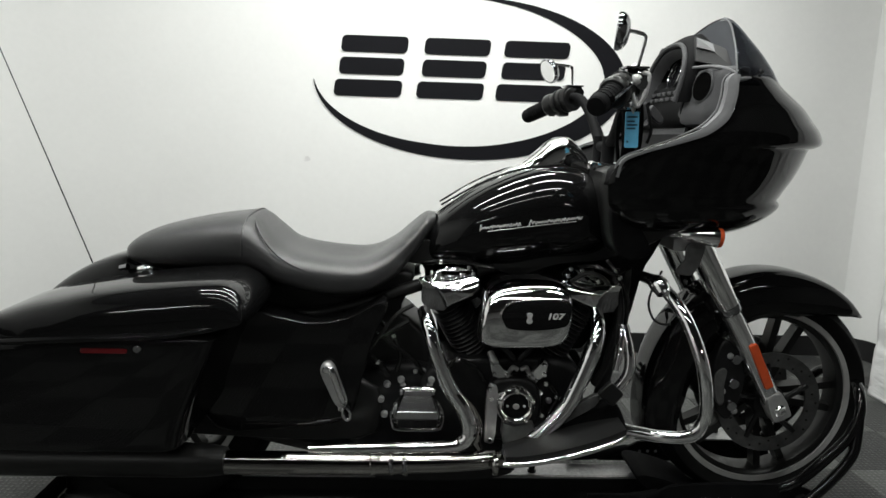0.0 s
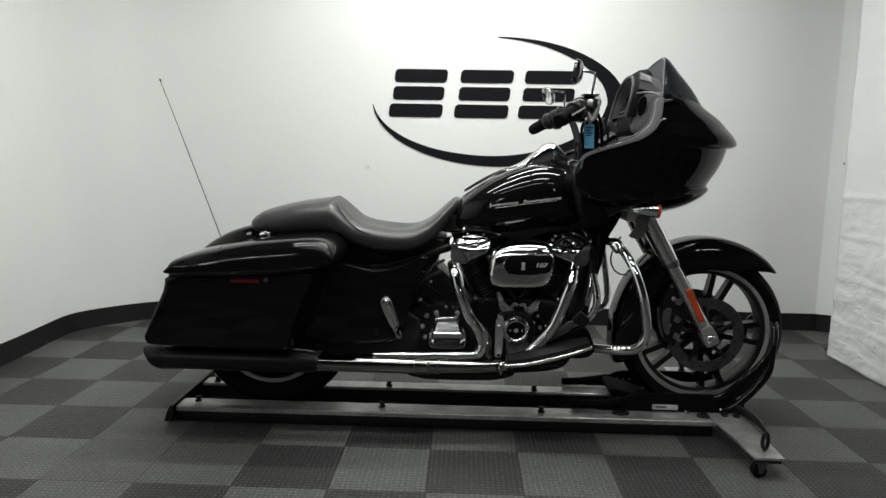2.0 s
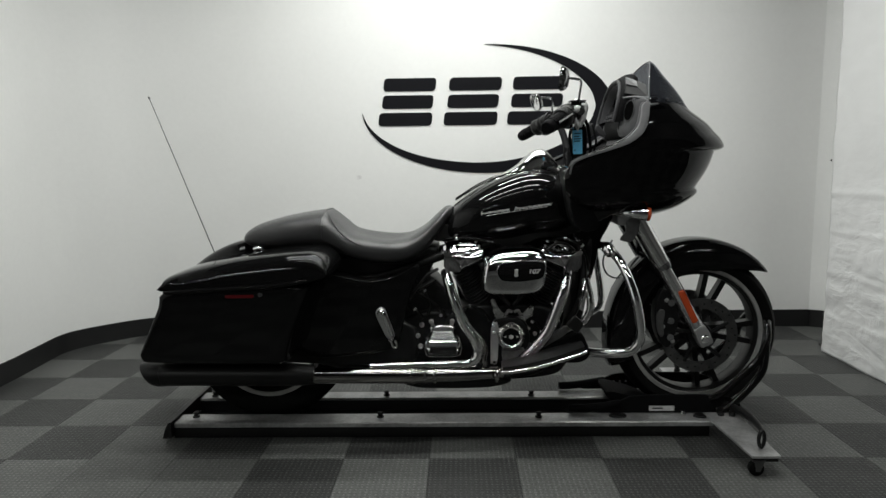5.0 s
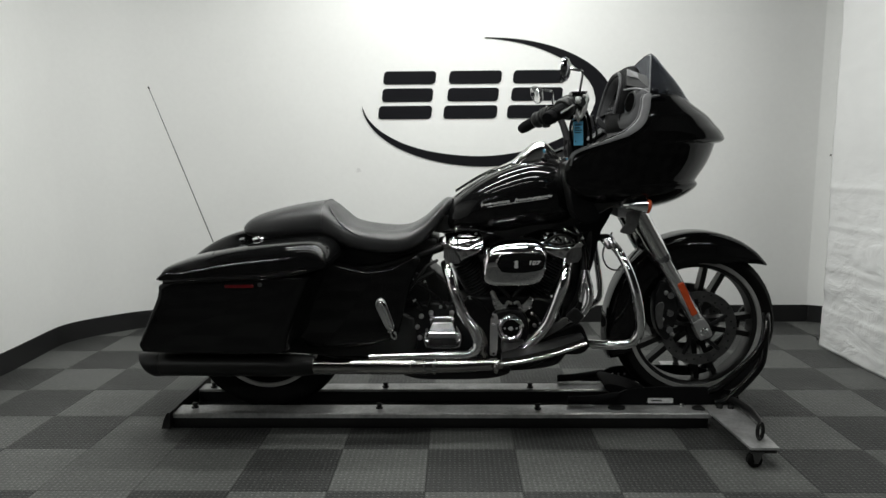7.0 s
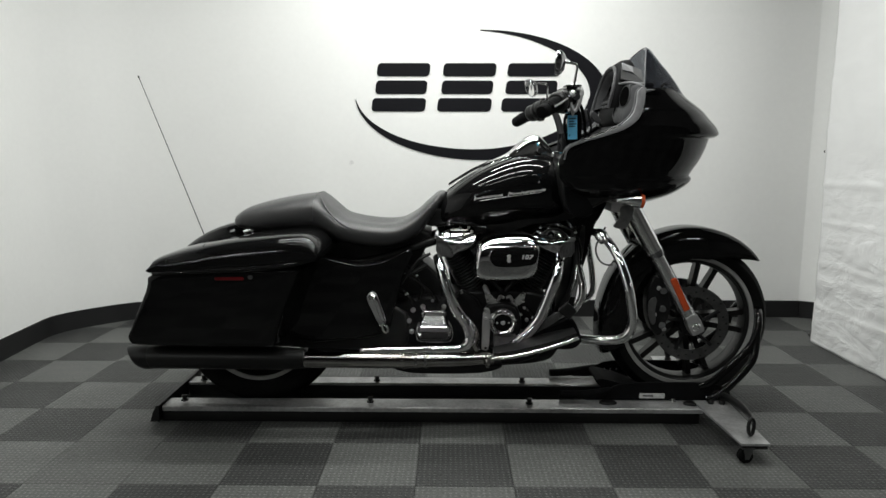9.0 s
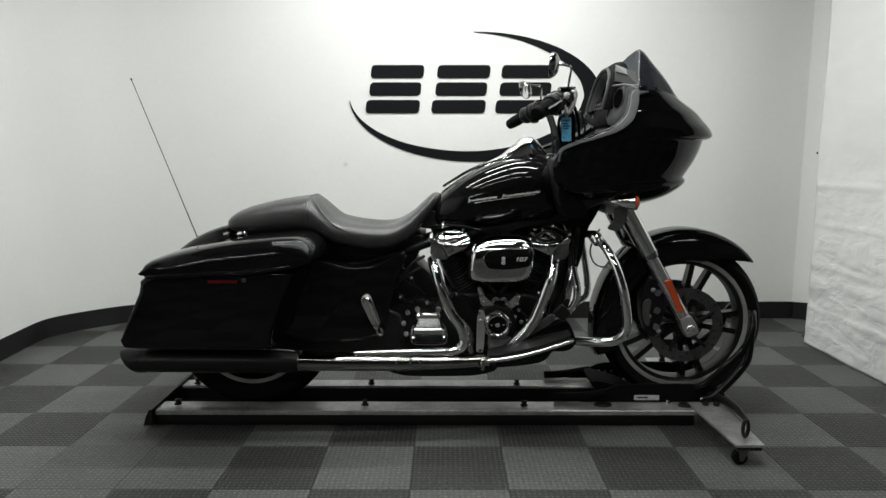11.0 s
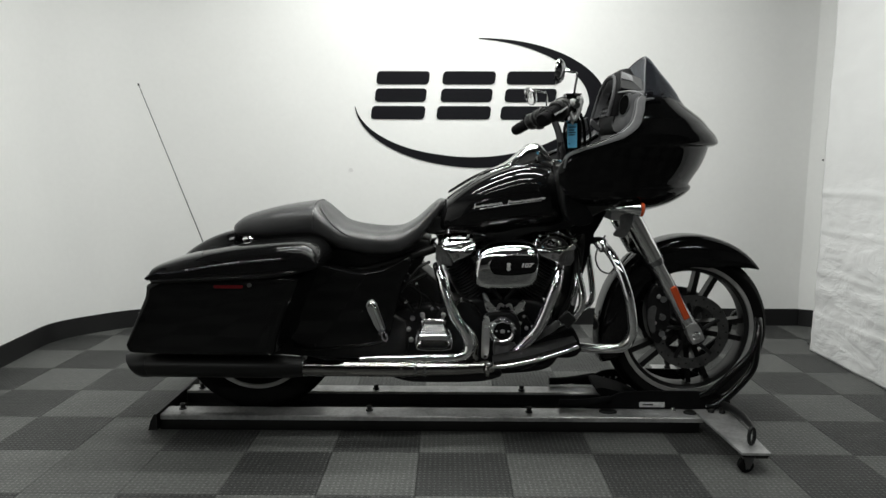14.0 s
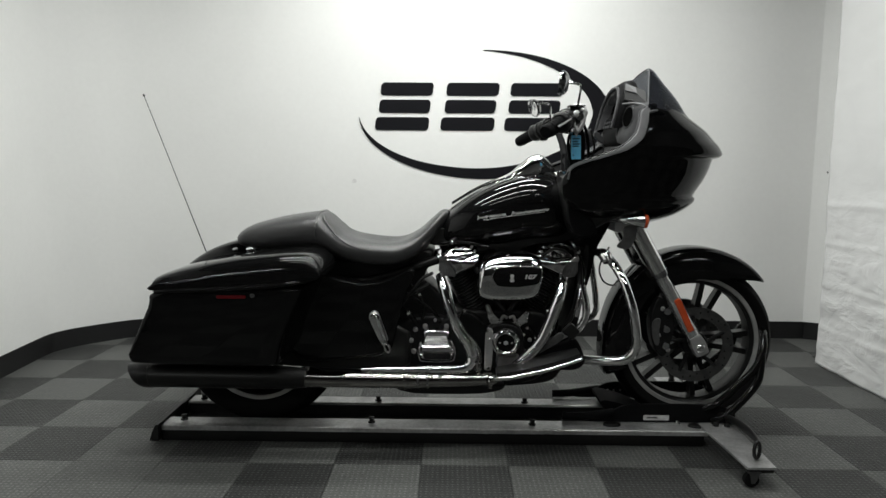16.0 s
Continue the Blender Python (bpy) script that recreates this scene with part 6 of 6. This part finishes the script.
# ---- dolly under the motorcycle ----
dolly = tagged(new("motorcycle_dolly"), "long galvanised and black steel motorcycle dolly with a front wheel chock", "dolly")
N_IN, N_OUT, F_IN, F_OUT = 0.265, 0.172, 0.435, 0.515
for y0, y1, nm in ((N_OUT, N_IN, "near"), (F_IN, F_OUT, "far")):
    bm = bmesh.new()
    sec = [(y0, 0.046), (y0, 0.060), (y0 + 0.004, 0.064), (y1 - 0.004, 0.064), (y1, 0.060), (y1, 0.016), (y1 - 0.005, 0.016), (y1 - 0.005, 0.057), (y0 + 0.005, 0.057), (y0 + 0.005, 0.046)]
    if nm == "far":
        sec = [(y0 + y1 - y, z) for y, z in sec]
    loft(bm, [[(x, y, z) for y, z in sec] for x in (-0.985, 1.06)])
    part("rail", bm, M_RAIL, dolly, "worn galvanised rail", 30)
    bm = bmesh.new()
    box(bm, -0.99, 1.05, y0 + 0.008 if nm == "near" else y1 - 0.03, y0 + 0.03 if nm == "near" else y1 - 0.008, 0.003, 0.0465, 0.003)
    part("side_bar", bm, M_SATIN, dolly, "black steel side bar")
# thin black strip added over the far rail's inner face to darken it
bm = bmesh.new()
box(bm, -0.98, 1.055, F_IN - 0.006, F_IN - 0.002, 0.0165, 0.056)
part("rail_dark_strip", bm, M_SATIN, dolly)
bm = bmesh.new()
box(bm, -0.97, 1.05, N_IN - 0.004, F_IN + 0.004, 0.010, 0.016)
part("wheel_trough", bm, M_SATIN, dolly, "black trough floor")
bm = bmesh.new()
loft(bm, [[(x, y, z) for x, z in ((-1.022, 0.012), (-0.988, 0.012), (-0.988, 0.074), (-0.998, 0.074), (-1.012, 0.046))] for y in (0.150, 0.585)])
part("end_bar", bm, M_SATIN, dolly, "black bevelled end bar")
for x, y in ((-0.200, 0.228), (0.412, 0.222), (-0.922, 0.235), (-0.2, 0.468), (0.409, 0.462), (-0.93, 0.468)):
    bm = bmesh.new()
    loft(bm, [[(x + r * math.cos(a), y + r * math.sin(a), z) for a in np.linspace(0, 2 * math.pi, 12, endpoint=False)] for r, z in ((0.014, 0.063), (0.014, 0.068), (0.009, 0.070), (0.009, 0.076), (0.011, 0.079), (0.010, 0.084), (0.002, 0.086))])
    part("knob", bm, M_SATIN, dolly, "black rubber stop")
bm = bmesh.new()
loft(bm, [[(x, y, z) for x, y in [(1.042, 0.235), (1.150, 0.235), (1.172, 0.215), (1.160, -0.150), (1.066, -0.150)]] for z in (0.066, 0.074)])
cross = part("cross_plate", bm, M_RAIL, dolly, "bare metal caster arm", 30)
bm = bmesh.new()
box(bm, 1.072, 1.155, -0.145, 0.20, 0.052, 0.0655, 0.003)
part("stiffener", bm, M_SATIN, cross)
for x, y in ((1.10, 0.205), (1.14, 0.20)):
    bm = bmesh.new()
    loft(bm, [[(x + r * math.cos(a), y + r * math.sin(a), z) for a in np.linspace(0, 2 * math.pi, 10, endpoint=False)] for r, z in ((0.012, 0.073), (0.012, 0.082), (0.009, 0.086), (0.001, 0.087))])
    part("plate_bolt", bm, M_SATIN, cross)
# swivel caster below the arm
bm = bmesh.new()
lathe_y(bm, 1.088, 0.0245, [(0.004, -0.142), (0.018, -0.142), (0.024, -0.138), (0.0245, -0.129), (0.024, -0.120), (0.018, -0.116), (0.004, -0.116)], 24)
cas = part("caster_wheel", bm, M_RUBBER, dolly, "small black caster wheel")
bm = bmesh.new()
for y in (-0.148, -0.110):
    slab(bm, [(1.074, 0.056), (1.108, 0.056), (1.10, 0.030), (1.094, 0.018), (1.082, 0.018), (1.080, 0.032)], y - 0.0015, y + 0.0015, 0.0005, 1)
box(bm, 1.070, 1.112, -0.150, -0.108, 0.053, 0.0575)
part("caster_fork", bm, M_DISC, cas)
# the same arm and caster on the far side, seen through the front wheel
bm = bmesh.new()
loft(bm, [[(x, y, z) for x, y in [(1.042, 0.517), (1.150, 0.517), (1.150, 0.795), (1.042, 0.795)]] for z in (0.066, 0.074)])
far_arm = part("cross_plate", bm, M_RAIL, dolly, "bare metal caster arm", 30)
bm = bmesh.new()
box(bm, 1.052, 1.142, 0.52, 0.79, 0.052, 0.0655, 0.003)
part("stiffener", bm, M_SATIN, far_arm)
bm = bmesh.new()
loft(bm, [[(1.105 + r * math.cos(a), 0.735 + r * math.sin(a), z) for a in np.linspace(0, 2 * math.pi, 12, endpoint=False)] for r, z in ((0.014, 0.0745), (0.014, 0.084), (0.010, 0.090), (0.016, 0.105), (0.018, 0.118), (0.012, 0.130), (0.002, 0.133))])
part("lock_knob", bm, M_SATIN, far_arm, "black caster lock knob")
bm = bmesh.new()
lathe_y(bm, 1.088, 0.0245, [(0.004, 0.742), (0.018, 0.742), (0.024, 0.746), (0.0245, 0.755), (0.024, 0.764), (0.018, 0.768), (0.004, 0.768)], 24)
far_cas = part("caster_wheel", bm, M_RUBBER, dolly, "small black caster wheel")
bm = bmesh.new()
for y in (0.736, 0.774):
    slab(bm, [(1.074, 0.056), (1.108, 0.056), (1.10, 0.030), (1.094, 0.018), (1.082, 0.018), (1.080, 0.032)], y - 0.0015, y + 0.0015, 0.0005, 1)
part("caster_fork", bm, M_DISC, far_cas)
# ring and tie-down arm
bm = bmesh.new()
tube(bm, [(1.120 + 0.011 * math.cos(a), -0.092 + 0.004 * math.cos(a), 0.108 + 0.028 * math.sin(a)) for a in np.linspace(0, 2 * math.pi, 17)], 0.0062, 10, 2)
part("tie_ring", bm, M_SATIN, dolly, "black tie-down ring")
bm = bmesh.new()
tube(bm, [(1.125, 0.29, 0.090), (1.160, 0.20, 0.098), (1.166, 0.10, 0.106), (1.148, 0.00, 0.118), (1.126, -0.085, 0.130)], [0.017, 0.016, 0.014, 0.011, 0.008], 10)
part("tie_arm", bm, M_SATIN, dolly, "black tie-down strap")

# wheel chock: two plates and a hoop that cradle the front wheel
for s in (-1, 1):
    y = BIKE_Y + s * 0.138
    bm = bmesh.new()
    o = smooth_outline([(0.63, 0.068), (0.68, 0.086), (0.735, 0.115), (0.79, 0.133), (0.95, 0.137), (1.10, 0.134), (1.17, 0.118), (1.195, 0.090), (1.16, 0.067), (0.90, 0.066), (0.70, 0.066)])
    slab(bm, o, y - 0.006, y + 0.006, 0.003, 2)
    ck = part("chock_plate", bm, M_MATTE, dolly, "black steel chock side plate")
    bm = bmesh.new()
    tube(bm, [(1.075, y - s * 0.004, 0.118), (1.105, y + s * 0.002, 0.132), (1.138, y + s * 0.008, 0.158), (1.190, y + s * 0.010, 0.212), (1.258, y, 0.278), (1.290, y - s * 0.01, 0.345), (1.306, y - s * 0.05, 0.398), (1.330, y - s * 0.11, 0.410)], 0.0145, 12)
    part("hoop", bm, M_PAINT, ck)
    bm = bmesh.new()
    tube(bm, [(1.09, y + s * 0.028, 0.080), (1.14, y + s * 0.028, 0.096), (1.21, y + s * 0.024, 0.162), (1.262, y + s * 0.016, 0.225), (1.278, y + s * 0.006, 0.270), (1.286, y - s * 0.005, 0.33)], 0.0145, 12)
    part("brace", bm, M_PAINT, ck)
    bm = bmesh.new()
    tube(bm, [(0.535, y - s * 0.01, 0.082), (0.60, y - s * 0.004, 0.083), (0.66, y, 0.090), (0.73, y, 0.104)], [0.015, 0.016, 0.016, 0.014], 10)
    part("pivot_arm", bm, M_MATTE, ck)
for x, y in ((0.715, 0.225), (1.035, 0.220)):
    bm = bmesh.new()
    loft(bm, [[(x + 0.034 * k * math.cos(a), y + 0.020 * k * math.sin(a), z) for a in np.linspace(0, 2 * math.pi, 20, endpoint=False)] for k, z in ((1.0, 0.0635), (1.0, 0.069), (0.9, 0.072), (0.05, 0.073))])
    part("clamp_foot", bm, M_SATIN, dolly, "flat black clamp foot")
bm = bmesh.new()
loft(bm, [[(0.968 + 0.010 * k * math.cos(a), 0.235 + 0.010 * k * math.sin(a), z) for a in np.linspace(0, 2 * math.pi, 14, endpoint=False)] for k, z in ((1.0, 0.0635), (1.0, 0.074), (0.7, 0.082), (0.05, 0.084))])
part("bright_knob", bm, M_FORK, dolly, "small bright knob")
bm = bmesh.new()
slab(bm, rounded(0.842, 0.940, 0.074, 0.094, 0.003), BIKE_Y - 0.1445, BIKE_Y - 0.1465, 0.0005, 1)
lab = part("label_plate", bm, M_BADGE, dolly, "small silver maker's plate with faint bars")
bm = bmesh.new()
box(bm, 0.855, 0.895, BIKE_Y - 0.1475, BIKE_Y - 0.1469, 0.082, 0.087)
part("plate_bar", bm, M_SATIN, lab, smooth=0)
bm = bmesh.new()
o = smooth_outline([(0.70, 0.128), (0.78, 0.112), (0.85, 0.085), (0.92, 0.048), (1.0, 0.032), (1.10, 0.036), (1.17, 0.065), (1.17, 0.05), (1.10, 0.018), (0.95, 0.018), (0.80, 0.05), (0.70, 0.10)])
slab(bm, o, BIKE_Y - 0.08, BIKE_Y + 0.08, 0.004)
cr = part("cradle", bm, M_MATTE, dolly, "black wheel cradle")
for k in range(3):
    bm = bmesh.new()
    bolt(bm, 0.768 + 0.026 * k, BIKE_Y + 0.131, 0.100, 0.005, 0.003)
    part("chock_bolt", bm, M_ALU, dolly)


# ---- floor tiles, last ----
def tile_mesh(name, material):
    bm = bmesh.new()
    h = TILE / 2 - 0.0007
    loft(bm, [[(-k, -k, z), (k, -k, z), (k, k, z), (-k, k, z)] for k, z in ((h, -0.0058), (h, -0.0007), (h - 0.0007, 0.0))])
    return mesh_from(name, bm, material, 0)


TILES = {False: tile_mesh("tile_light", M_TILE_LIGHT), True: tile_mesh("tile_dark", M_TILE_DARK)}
rest = {False: bmesh.new(), True: bmesh.new()}
for i in range(-16, 17):
    for j in range(-26, 7):
        dark = (i + j) % 2 == 1 and (i, j) != (-4, -1)
        x, y = (i + 0.5) * TILE, (j + 0.5) * TILE
        if j >= -8 and -8 <= i <= 8:
            t = new("tile", TILES[dark])
            t.location, t.parent = (x, y, 0), floor
        else:
            h = TILE / 2 - 0.0012
            loft(rest[dark], [[(x - k, y - k, z), (x + k, y - k, z), (x + k, y + k, z), (x - k, y + k, z)] for k, z in ((h, -0.0058), (h, -0.0007), (h - 0.0007, 0.0))])
for dark, b in rest.items():
    tagged(part("far_tiles", b, M_TILE_DARK if dark else M_TILE_LIGHT, floor, smooth=0), kind="stuff")
